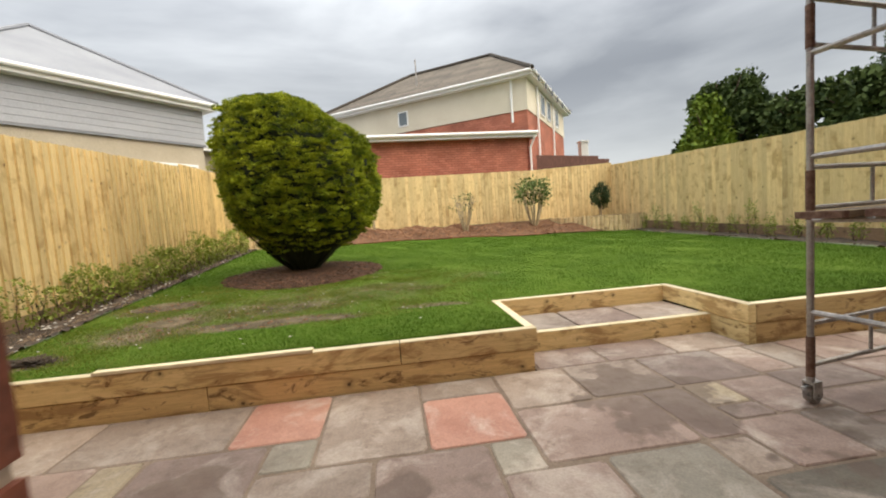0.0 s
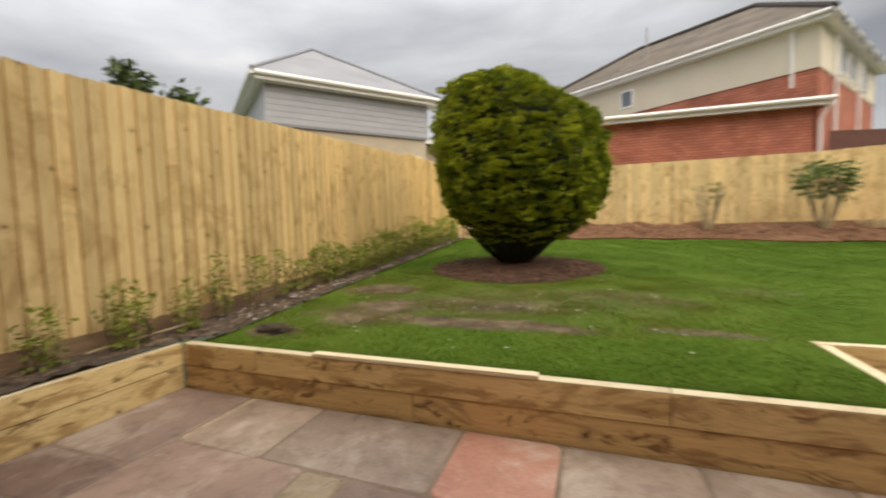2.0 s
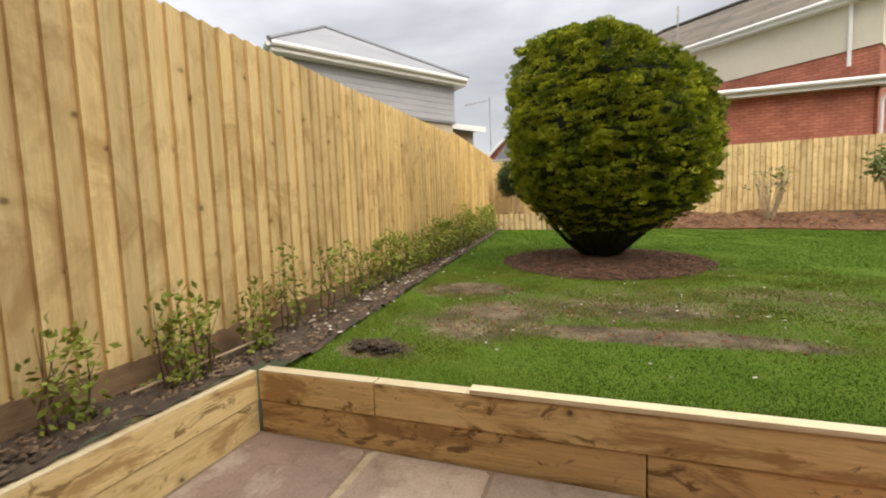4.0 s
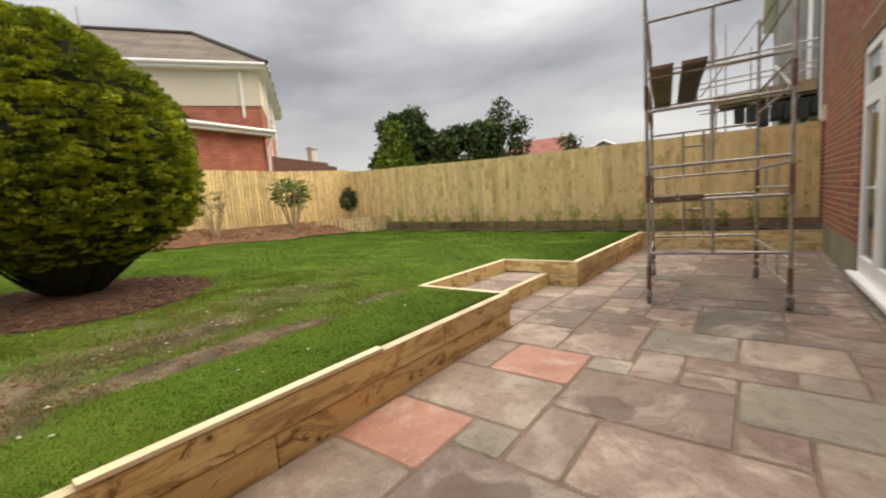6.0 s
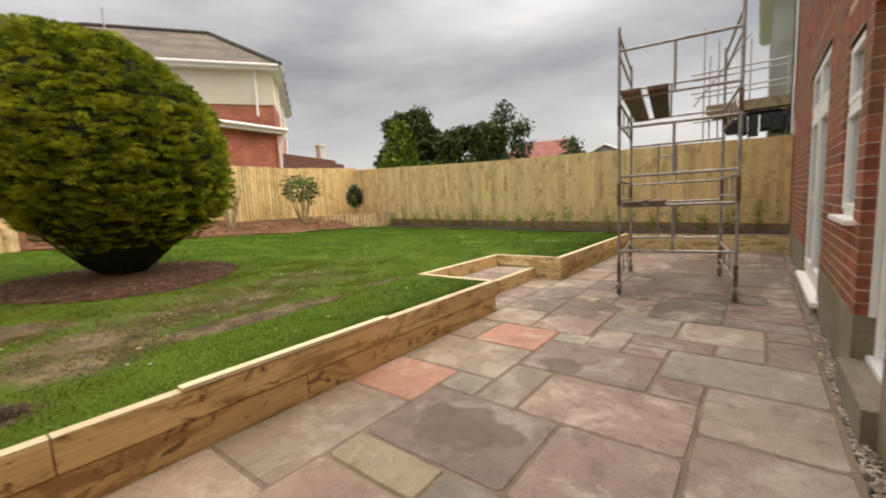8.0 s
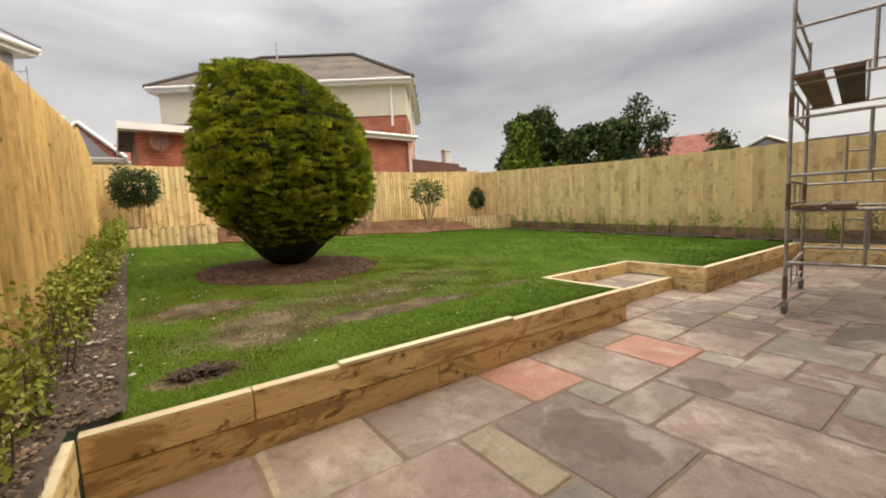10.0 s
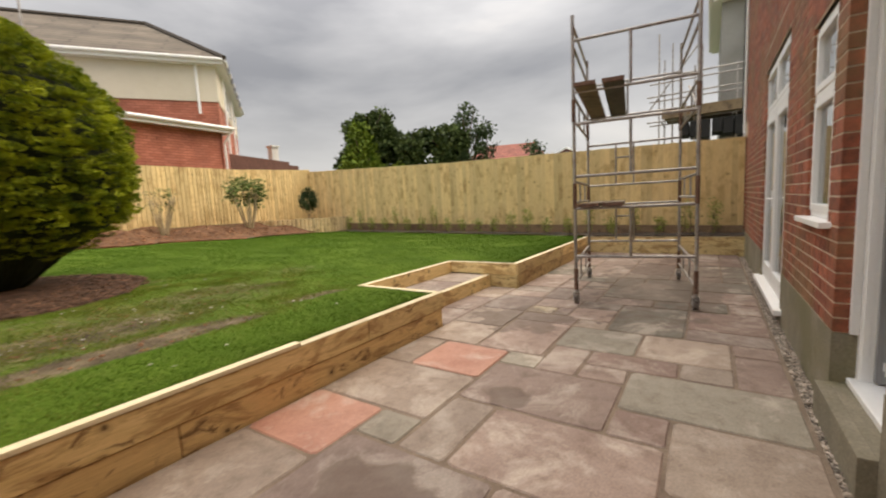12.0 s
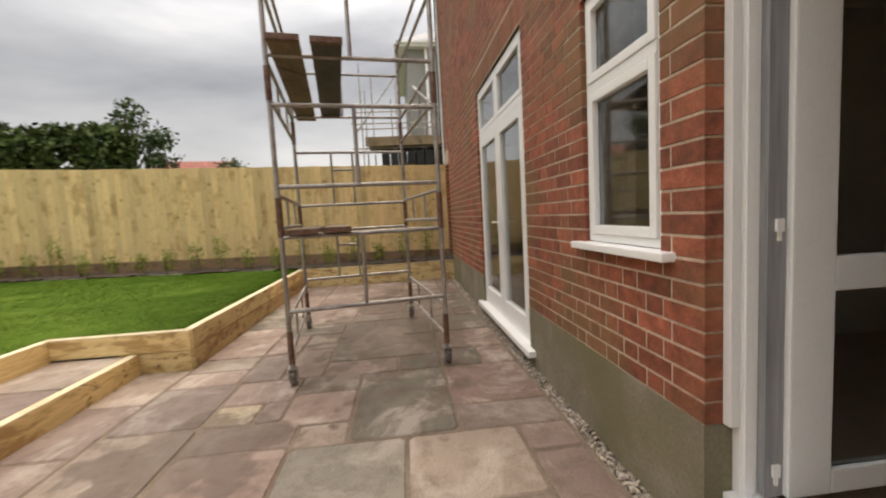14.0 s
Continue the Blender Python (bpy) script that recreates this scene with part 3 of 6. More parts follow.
bm = bmesh.new()
wall_pieces(bm, -6.0, 7.9, 0.45, 6.1, -0.22, WY, [(a - 0.005, b + 0.005, c, d) for a, b, c, d in OPENINGS])
structure("wall_house", bm, MORTAR, "pale mortar joints of the red brick house wall")
bm = bmesh.new()
wall_pieces(bm, -6.0, 7.9, -0.2, 0.448, -0.2, WY + 0.006, OPENINGS)
structure("plinth", bm, PLINTH, "grey-green stained rendered plinth at the foot of the brick wall")
bm = bmesh.new()
box(bm, -6, 7.9, -4.3, -4.1, -0.1, 6.1)
box(bm, -6.2, -6, -4.3, 0.09, -0.1, 6.1)
box(bm, 7.9, 8.1, -4.3, 0.09, -0.1, 6.1)
box(bm, -1.2, -1.1, -4.1, -0.22, 0.12, 2.6)
box(bm, 2.2, 2.3, -4.1, -0.22, 0.12, 2.6)
structure("wall_interior", bm, ROOM, "plain plastered walls inside the house")
bm = bmesh.new()
box(bm, -6, 7.9, -4.1, -0.23, -0.1, 0.12)
structure("floor", bm, ROOM_FLOOR, "brown floor inside the house")
bm = bmesh.new()
box(bm, -6, 7.9, -4.1, -0.23, 2.6, 2.75)
structure("ceiling", bm, ROOM, "plain ceiling inside the house")
# The roof stays out of view; it is added to cast shade and reflect.
bm = bmesh.new()
for y0, z0, y1, z1 in ((0.34, 6.05, -2.1, 7.2), (-4.7, 6.05, -2.1, 7.2)):
    poly_uv(bm, [((-6.4, y0, z0), (8.3, y0, z0), (8.3, y1, z1), (-6.4, y1, z1))] if y0 > 0 else [((8.3, y0, z0), (-6.4, y0, z0), (-6.4, y1, z1), (8.3, y1, z1))])
box(bm, -6.4, 8.0, -4.7, 0.34, 6.0, 6.04)
structure("roof", bm, ROOF_BROWN, "brown tiled roof, unseen, added over the house to cast shade")
bm = block(-0.156, 0.649, 0.037, 0.165, -0.05, 0.168, 0.006)
structure("doorstep", bm, PLINTH, "stained concrete doorstep below the open door")

# ---- the doors and windows of the house ----


def frame_rect(name, x0, x1, z0, z1, y0, y1, w, parent, material=WHITE):
    for a, b, c2, d in ((x0, x0 + w, z0, z1), (x1 - w, x1, z0, z1), (x0 + w, x1 - w, z1 - w, z1), (x0 + w, x1 - w, z0, z0 + w)):
        part(name, block(a, b, y0, y1, c2, d, 0.006), material, parent)


def glass_pane(name, x0, x1, z0, z1, y, parent):
    p = part(name, block(x0, x1, y - 0.012, y + 0.012, z0, z1), GLASS, parent)
    p.visible_shadow = False
    return p


win = thing("window_1", (1.21, 0.05, 1.02), "white casement window with top light and projecting sill in brick wall", "window")
win["kind"] = "structure"
frame_rect("window_frame", 0.89, 1.53, 1.05, 2.305, 0.005, 0.075, 0.038, win)
part("transom", block(0.929, 1.491, 0.005, 0.082, 1.815, 1.865, 0.006), WHITE, win)
frame_rect("casement", 0.93, 1.49, 1.09, 1.813, 0.02, 0.088, 0.045, win)
frame_rect("casement", 0.93, 1.49, 1.867, 2.265, 0.02, 0.088, 0.045, win)
glass_pane("pane", 0.975, 1.445, 1.135, 1.768, 0.045, win)
glass_pane("pane", 0.975, 1.445, 1.912, 2.22, 0.045, win)
part("window_sill", block(0.80, 1.60, -0.02, 0.155, 1.01, 1.046, 0.008), WHITE, win)

fd = thing("french_door", (3.47, 0.05, 0.06), "closed white glazed double garden door with top lights and sill", "door")
frame_rect("door_frame", 2.56, 4.38, 0.12, 2.675, -0.005, 0.075, 0.06, fd)
part("transom", block(2.62, 4.32, -0.005, 0.082, 2.11, 2.175, 0.006), WHITE, fd)
part("sill", block(2.43, 4.47, 0.02, 0.165, 0.065, 0.118, 0.01), WHITE, fd)
for i, (a, b) in enumerate(((2.625, 3.465), (3.475, 4.315))):
    leaf = part("door_leaf", block(a, a + 0.1, 0.01, 0.086, 0.185, 2.105, 0.008), WHITE, fd)
    part("stile", block(b - 0.1, b, 0.01, 0.086, 0.185, 2.105, 0.008), WHITE, leaf)
    part("rail", block(a + 0.1, b - 0.1, 0.01, 0.086, 2.005, 2.105, 0.008), WHITE, leaf)
    part("rail", block(a + 0.1, b - 0.1, 0.01, 0.086, 0.185, 0.33, 0.008), WHITE, leaf)
    g = glass_pane("pane", a + 0.1, b - 0.1, 0.33, 2.005, 0.045, leaf)
    hx = b - 0.05 if i == 0 else a + 0.05
    h = bmesh.new()
    box(h, hx - 0.014, hx + 0.014, 0.088, 0.098, 1.04, 1.22)
    tube(h, (hx, 0.098, 1.13), (hx, 0.13, 1.13), 0.009)
    tube(h, (hx, 0.13, 1.13), (hx + (0.11 if i else -0.11), 0.13, 1.13), 0.009)
    part("handle", h, WHITE, leaf, "white lever handle")
for a, b in ((2.625, 3.44), (3.50, 4.315)):
    frame_rect("top_light", a, b, 2.177, 2.612, 0.01, 0.086, 0.045, fd)
    glass_pane("pane", a + 0.045, b - 0.045, 2.222, 2.567, 0.045, fd)
part("mullion", block(3.442, 3.498, 0.0, 0.08, 2.177, 2.614, 0.004), WHITE, fd)

od = thing("back_door", (0.2, -0.05, 0.2), "white half-glazed door standing open into the house beside the brick pier", "door")
for a, b in ((-0.158, -0.123), (0.618, 0.653)):
    part("cover_strip", block(a, b, 0.001, 0.035, 0.455, 2.325, 0.003), WHITE, od)
    part("door_frame", block(a, b, -0.11, 0.0, 0.206, 2.325, 0.006), WHITE, od)
part("door_frame", block(-0.123, 0.618, -0.11, 0.035, 2.25, 2.325, 0.006), WHITE, od)
part("cover_strip", block(0.610, 0.620, -0.04, -0.012, 0.207, 2.25, 0.002), WHITE, od)
part("threshold", block(-0.158, 0.653, -0.12, 0.036, 0.17, 0.205, 0.008), WHITE, od)
part("seal", block(0.585, 0.615, -0.128, -0.06, 0.215, 2.24, 0.003), GREY_TRIM, od, "grey door edge with rubber seal")
for z in (0.29, 1.12, 1.95):
    h = bmesh.new()
    box(h, 0.574, 0.584, -0.11, -0.085, z, z + 0.042)
    box(h, 0.577, 0.584, -0.104, -0.093, z - 0.03, z)
    part("hinge", h, WHITE, od, "white hinge on the door edge")
lf = part("door_leaf", block(0.565, 0.62, -0.29, -0.13, 0.215, 2.24, 0.008), WHITE, od)
part("stile", block(0.565, 0.62, -0.92, -0.80, 0.215, 2.24, 0.008), WHITE, lf)
for z0, z1 in ((0.215, 0.30), (0.915, 1.03), (2.12, 2.24)):
    part("rail", block(0.565, 0.62, -0.80, -0.29, z0, z1, 0.008), WHITE, lf)
for z0, z1 in ((0.30, 0.915), (1.03, 2.12)):
    p = part("pane", block(0.582, 0.604, -0.80, -0.29, z0, z1), GLASS, lf)
sd = thing("side_door", (7.54, 0.0, 0.0), "dark closed timber door in a deep brick recess", "door")
for i in range(4):
    part("plank", block(7.335 + i * 0.103, 7.335 + i * 0.103 + 0.098, -0.12, -0.08, 0.02, 2.24, 0.004), BROWN_FENCE, sd)

HOUSE_NAMES = ("wall_house", "plinth", "wall_interior", "floor", "ceiling", "roof", "doorstep", "window_1", "french_door", "back_door", "side_door")
for ob in scene.objects:
    if ob.parent is None and ob.name in HOUSE_NAMES:
        ob.location.y += HOUSE_Y

# ---- tower scaffold on the terrace ----


def castor(u, v, parent):
    bm = bmesh.new()
    tube(bm, (u + 0.02, v - 0.022, 0.055), (u + 0.02, v + 0.022, 0.055), 0.055, 16)
    w = part("wheel", bm, RUBBER, parent, "scuffed grey castor wheel", local=True)
    bm = bmesh.new()
    for s in (-0.03, 0.03):
        box(bm, u - 0.02, u + 0.05, v + s - 0.003, v + s + 0.003, 0.04, 0.13)
    box(bm, u - 0.025, u + 0.05, v - 0.033, v + 0.033, 0.125, 0.14)
    tube(bm, (u, v, 0.14), (u, v, 0.17), 0.022)
    tube(bm, (u + 0.02, v - 0.04, 0.055), (u + 0.02, v + 0.04, 0.055), 0.01)
    box(bm, u - 0.07, u - 0.01, v - 0.012, v + 0.012, 0.105, 0.113)
    part("fork", bm, SILVER, parent, "steel castor fork with brake pedal", local=True)


tower = thing("scaffold_tower", (3.43, 1.54, 0.0), "mobile steel scaffold tower on castors, standing on the paving", "scaffold tower", turn=8.5)
U, V = 0.85, 0.61
for u, v in itertools.product((-U, U), (-V, V)):
    castor(u, v, tower)
    for k, (z0, z1) in enumerate(((0.17, 1.13), (1.13, 2.10), (2.10, 3.06), (3.06, 3.27))):
        bm = bmesh.new()
        tube(bm, (u, v, z0), (u, v, z1), 0.019, 10)
        part("post", bm, GALV, tower, local=True)
    for z0, z1 in ((0.17, 0.42), (1.13, 1.42), (2.12, 2.36)):
        bm = bmesh.new()
        tube(bm, (u, v, z0), (u, v, z1), 0.0235, 10)
        part("sleeve", bm, RUST, tower, "rusty joint sleeve of the posts", local=True)


def rung(a, b, r=0.0155, name="tube", mat=GALV):
    bm = bmesh.new()
    tube(bm, a, b, r, 8)
    part(name, bm, mat, tower, local=True)


for z0, z1 in ((0.57, 1.13), (1.50, 2.09), (2.44, 3.0)):
    for z in (z0, z1):
        rung((-U, -V, z), (-U, V, z), 0.017)
    rung((-U, 0.02, z0), (-U, 0.02, z1))
for z in (0.57, 1.13, 1.42, 2.02, 2.42, 2.90):
    rung((U, -V, z), (U, V, z))
rung((U, 0.06, 2.42), (U, 0.06, 2.90))
for z0, z1 in ((0.57, 1.13), (1.42, 2.02)):
    for v in (-0.02, 0.22):
        rung((U, v, z0), (U, v, z1), 0.013)
    rung((U, -0.02, (z0 + z1) / 2 + 0.1), (U, 0.22, (z0 + z1) / 2 + 0.1), 0.012)
for v in (-V, V):
    for z0, z1 in ((0.24, 0.50), (1.20, 1.44), (2.14, 2.40), (2.95, 3.18)):
        for z in (z0, z1):
            rung((-U, v, z), (U, v, z))
        if z1 < 3:
            for u in (-0.3, 0.3):
                rung((u, v, z0), (u, v, z1), 0.011)
rung((-U, -V, 2.1), (U - 0.9, -V, 2.5), 0.012, "brace")


def board(x0, x1, y0, y1, z0, mat, label):
    """A scaffold board with hooped ends, laid along the tower."""
    c = Vector((3.43, 1.54, z0))
    t = thing("scaffold_board", c, label, "plank", "scaffold boards", 8.5)
    part("plank", block(x0, x1, y0, y1, 0, 0.036, 0.004), mat, t, local=True)
    for x in (x0 + 0.02, x1 - 0.02):
        part("end_hoop", block(x - 0.024, x + 0.024, y0 - 0.002, y1 + 0.002, -0.0015, 0.0375), RUST, t, "rusty metal end hoop", local=True)


board(-1.13, 1.1, 0.36, 0.57, 2.437, PLANK, "weathered brown scaffold board laid high across the tower tubes")
board(-1.12, 0.93, 0.08, 0.29, 2.437, PLANK_D, "dark scaffold board laid high across the tower tubes")
board(-1.05, 0.96, 0.34, 0.56, 1.149, PLANK, "weathered scaffold board at the middle level of the tower")
board(-0.93, 1.03, 0.10, 0.31, 1.149, PLANK, "brown scaffold board at the middle level of the tower")

# ---- timber retaining walls and the step ----
H1, H2 = 0.176, 0.352


def sleeper(x0, x1, y0, y1, z0, z1, parent, mat=SLEEPER, top=False):
    s = part("sleeper", block(x0, x1, y0, y1, z0, z1 - (0.006 if top else 0), 0.010), mat, parent)
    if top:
        part("top_edge", block(x0 + 0.002, x1 - 0.002, y0 + 0.002, y1 - 0.002, z1 - 0.0055, z1), SLEEPER_TOP, s, "pale upper face of the sleeper")


def joined(parent, a, b, joints, across, z0, z1, along="x", top=False):
    js = [a, *joints, b]
    for p, q in zip(js, js[1:]):
        if along == "x":
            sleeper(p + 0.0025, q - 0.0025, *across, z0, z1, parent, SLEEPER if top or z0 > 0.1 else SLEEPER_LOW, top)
        else:
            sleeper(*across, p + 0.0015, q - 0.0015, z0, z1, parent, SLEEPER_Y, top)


W = "retaining_wall"
w1 = thing(W, (-1.1, 3.07, 0), "low wall of tan timber sleepers between terrace and lawn", "retaining wall")
joined(w1, -3.42, 1.14, (-2.68, 0.02), (3.024, 3.10), H1, H2, top=True)
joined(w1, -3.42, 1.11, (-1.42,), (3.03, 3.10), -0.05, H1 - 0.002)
w2 = thing(W, (-3.45, 1.5, 0), "low tan sleeper wall along the side bed of the terrace", "retaining wall")
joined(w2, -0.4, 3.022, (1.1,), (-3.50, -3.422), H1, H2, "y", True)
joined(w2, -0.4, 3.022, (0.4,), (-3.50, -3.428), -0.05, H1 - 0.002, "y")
w3 = thing(W, (2.1, 4.2, 0), "tan sleeper surround of the sunken step", "retaining wall")
joined(w3, 1.05, 3.065, (), (4.14, 4.21), 0.10, H2, top=True)
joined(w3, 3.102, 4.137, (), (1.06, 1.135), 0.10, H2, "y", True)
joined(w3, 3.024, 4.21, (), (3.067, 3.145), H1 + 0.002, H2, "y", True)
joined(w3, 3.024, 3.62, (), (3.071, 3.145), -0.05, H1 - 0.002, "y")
w4 = thing(W, (5.1, 3.07, 0), "low tan sleeper wall between the terrace and the far lawn", "retaining wall")
joined(w4, 3.147, 7.2, (5.3,), (3.024, 3.10), H1, H2, top=True)
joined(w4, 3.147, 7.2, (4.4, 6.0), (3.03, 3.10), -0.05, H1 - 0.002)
w5 = thing(W, (7.24, 1.6, 0), "low tan sleeper wall closing the end of the terrace", "retaining wall")
joined(w5, 0.12, 3.10, (1.7,), (7.203, 7.28), H1, H2, "y", True)
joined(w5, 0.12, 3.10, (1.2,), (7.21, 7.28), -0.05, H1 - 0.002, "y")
riser = thing("step_riser", (2.1, 3.5, 0), "single tan timber sleeper forming the step edge", "step")
sleeper(1.14, 3.069, 3.45, 3.525, -0.05, H1, riser, SLEEPER, True)
cap = thing("batten", (-1.4, 3.05, H2), "thin pale batten fixed on top of the sleeper wall", "timber batten")
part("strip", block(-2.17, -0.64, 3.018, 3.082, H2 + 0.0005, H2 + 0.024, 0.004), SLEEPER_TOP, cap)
bm = bmesh.new()
box(bm, 1.137, 3.065, 3.526, 4.138, -0.05, 0.150)
structure("step_bed", bm, JOINT, "mortar bed of the step")

# ---- the clipped yew ----
rng = np.random.default_rng(3)
PROFILE_Z = np.array([0.55, 0.85, 1.15, 1.5, 1.9, 2.3, 2.7, 3.0, 3.16, 3.28, 3.36])
PROFILE_R = np.array([0.16, 0.44, 0.74, 1.02, 1.13, 1.15, 1.09, 0.97, 0.78, 0.50, 0.10])


def yew_surface(a, z, off=0.0):
    lobe_in = np.exp(-((np.mod(a, math.tau) - 2.55) / 0.5) ** 2)
    lean = np.where(np.cos(a) > 0, 0.28, 0.05) * np.cos(a) + 0.34 * lobe_in
    r = np.interp(z + lean * np.clip((z - 0.9) / 0.6, 0, 1), PROFILE_Z, PROFILE_R) * (1 + np.where(np.cos(a) > 0, 0.045, 0.02) * np.cos(a) + 0.08 * lobe_in) + off
    r = r * (1 + 0.035 * np.sin(2 * a + 0.6) + 0.03 * np.sin(5 * a + z * 3) + 0.03 * np.sin(9 * a - z * 7) * np.sin(z * 9 + a))
    return -1.50 + 0.06 * np.sin(z) + r * np.cos(a), 6.85 + r * np.sin(a)


yew = thing("clipped_yew", (-1.5, 6.85, 0.55), "large dense yew clipped to an egg shape on the lawn", "topiary tree")
# Closed shell behind the leaves, coloured as shade; it sits further out low down.
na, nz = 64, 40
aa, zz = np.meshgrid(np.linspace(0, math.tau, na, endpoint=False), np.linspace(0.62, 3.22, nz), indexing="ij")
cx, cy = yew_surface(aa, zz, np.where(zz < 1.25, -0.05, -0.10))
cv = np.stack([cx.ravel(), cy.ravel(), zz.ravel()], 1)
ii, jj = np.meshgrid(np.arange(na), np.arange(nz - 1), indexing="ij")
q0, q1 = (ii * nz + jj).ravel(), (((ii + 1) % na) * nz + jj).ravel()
numpy_mesh("crown_core", cv, np.stack([q0, q1, q1 + 1, q0 + 1], 1), YEW_CORE, yew, "near-black shell for the inner twigs and shade of the yew")
n = 7600
a = rng.uniform(0, math.tau, n)
z = rng.uniform(0.95, 3.34, n)
keep = rng.random(n) < (np.interp(z, PROFILE_Z, PROFILE_R) / 1.2) * np.where(z < 1.25, 0.55, 1.0)
a, z = a[keep], z[keep]
top = rng.random(len(a)) < 0.17
x, y = yew_surface(a, np.where(top, 2.95, z), rng.normal(-0.035, 0.022, len(a)))
rr = np.sqrt(rng.random(len(a)))
x = np.where(top, -1.5 + (x + 1.5) * rr, x)
y = np.where(top, 6.85 + (y - 6.85) * rr, y)
z = np.where(top, 3.33 - 0.34 * rr ** 2.4 - 0.16 * (x + 1.5), z)
nrm = np.stack([(x + 1.5), (y - 6.85), (z - 1.9) * 0.7], 1)
nrm /= np.linalg.norm(nrm, axis=1, keepdims=True)
ctr = np.stack([x, y, z], 1) + nrm * rng.uniform(-0.07, 0.03, (len(a), 1))
K = 76
size = rng.uniform(0.028, 0.075, (len(a), 1, 1))
d = rng.normal(0, 1, (len(a), K, 3)) + nrm[:, None, :] * 0.9
d /= np.linalg.norm(d, axis=2, keepdims=True)
lobe = ctr[:, None, :] + d * size * rng.uniform(0.75, 1.05, (len(a), K, 1)) * np.array([1.3, 1.3, 0.5]) + nrm[:, None, :] * size * 0.35
out = (d * nrm[:, None, :]).sum(2) > -0.25
v, f = leaves(lobe[out], d[out] + nrm.repeat(K, 0).reshape(d.shape)[out] * 0.8 + np.array([0, 0, 0.35]), 0.031, rng, 1, 0.1, 0.32)
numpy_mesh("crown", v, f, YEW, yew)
# Trunk and limbs share the shell's near-black, so the underside's shade is painted on.
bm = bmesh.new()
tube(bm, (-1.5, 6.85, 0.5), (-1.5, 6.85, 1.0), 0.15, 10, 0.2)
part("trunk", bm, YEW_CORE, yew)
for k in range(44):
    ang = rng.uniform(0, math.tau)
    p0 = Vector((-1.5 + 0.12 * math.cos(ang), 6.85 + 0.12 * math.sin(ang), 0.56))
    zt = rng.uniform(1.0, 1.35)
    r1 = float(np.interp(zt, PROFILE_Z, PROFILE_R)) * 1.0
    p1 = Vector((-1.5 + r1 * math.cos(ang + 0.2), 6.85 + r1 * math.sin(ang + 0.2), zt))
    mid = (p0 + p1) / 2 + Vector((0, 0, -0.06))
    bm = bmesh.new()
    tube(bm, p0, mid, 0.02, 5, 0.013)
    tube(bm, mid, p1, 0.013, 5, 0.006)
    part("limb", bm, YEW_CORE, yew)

yew.location.x += 0.07
for ob in scene.objects:
    if ob.name == "mulch_circle":
        ob.location.x += 0.07

# ---- fences ----


def fence(name, label, start, end, foot, top, n_boards, face=1, base=None):
    """Overlapping upright boards from start to end; foot and top give heights by the distance along."""
    s, e = Vector(start), Vector(end)
    d = (e - s).normalized()
    nrm = Vector((-d.y, d.x)) * face
    length = (e - s).length
    f = thing(name, ((s.x + e.x) / 2, (s.y + e.y) / 2, foot(length / 2)), label, "fence")
    step = length / n_boards
    rg = random.Random(n_boards)
    turn = Matrix((( d.x, nrm.x, 0), (d.y, nrm.y, 0), (0, 0, 1)))
    for i in range(n_boards):
        t0 = i * step
        bm = bmesh.new()
        z0, z1 = foot(t0), top(t0) + rg.uniform(-0.006, 0.006)
        w, th = step * 1.14, 0.028
        lean = rg.uniform(-0.001, 0.002)
        pts = [(t0, 0.004), (t0 + w, 0.010), (t0 + w, 0.010 + th + lean), (t0, 0.010)]
        lo = [bm.verts.new((*(s + d * a + nrm * b), z0)) for a, b in pts]
        hi = [bm.verts.new((*(s + d * a + nrm * b), z1)) for a, b in pts]
        bm.faces.new(lo)
        bm.faces.new(hi[::-1])
        for k in range(4):
            m = (k + 1) % 4
            bm.faces.new((lo[k], hi[k], hi[m], lo[m]))
        bmesh.ops.recalc_face_normals(bm, faces=bm.faces[:])
        part("board", bm, FENCE_X, f)
    for k in range(int(length // 1.8) + 1):
        t0 = min(k * 1.8, length)
        p = s + d * t0 - nrm * 0.055
        bm = bmesh.new()
        box(bm, p.x - 0.045, p.x + 0.045, p.y - 0.045, p.y + 0.045, foot(t0) - 0.4, top(t0) - 0.03)
        part("post", bm, FENCE_X, f)
    for zf in (0.12, 0.5, 0.88):
        bm = bmesh.new()
        a, b = s - nrm * 0.03, e - nrm * 0.03
        for u, w in ((a, b),):
            za = foot(0) + (top(0) - foot(0)) * zf
            zb = foot(length) + (top(length) - foot(length)) * zf
            tube(bm, (u.x, u.y, za), (w.x, w.y, zb), 0.03, 4)
        part("rail", bm, FENCE_X, f)
    k = 0
    while k * 1.8 < length - 0.05:
        a, b = s + d * k * 1.8, s + d * min((k + 1) * 1.8, length)
        bm = bmesh.new()
        za, zb = foot(k * 1.8), foot(min((k + 1) * 1.8, length))
        lo = base(k * 1.8) if base else za - 0.17
        o = nrm * 0.03
        vs = [bm.verts.new(c) for c in ((a.x, a.y, lo - 0.1), (b.x, b.y, lo - 0.1), (b.x, b.y, zb), (a.x, a.y, za),
                                        (a.x + o.x, a.y + o.y, lo - 0.1), (b.x + o.x, b.y + o.y, lo - 0.1), (b.x + o.x, b.y + o.y, zb), (a.x + o.x, a.y + o.y, za))]
        for q in ((0, 1, 2, 3), (4, 7, 6, 5), (0, 4, 5, 1), (2, 6, 7, 3), (0, 3, 7, 4), (1, 5, 6, 2)):
            bm.faces.new([vs[r] for r in q])
        part("gravel_board", bm, GRAVEL_BOARD, f, "brown boards along the fence foot")
        k += 1


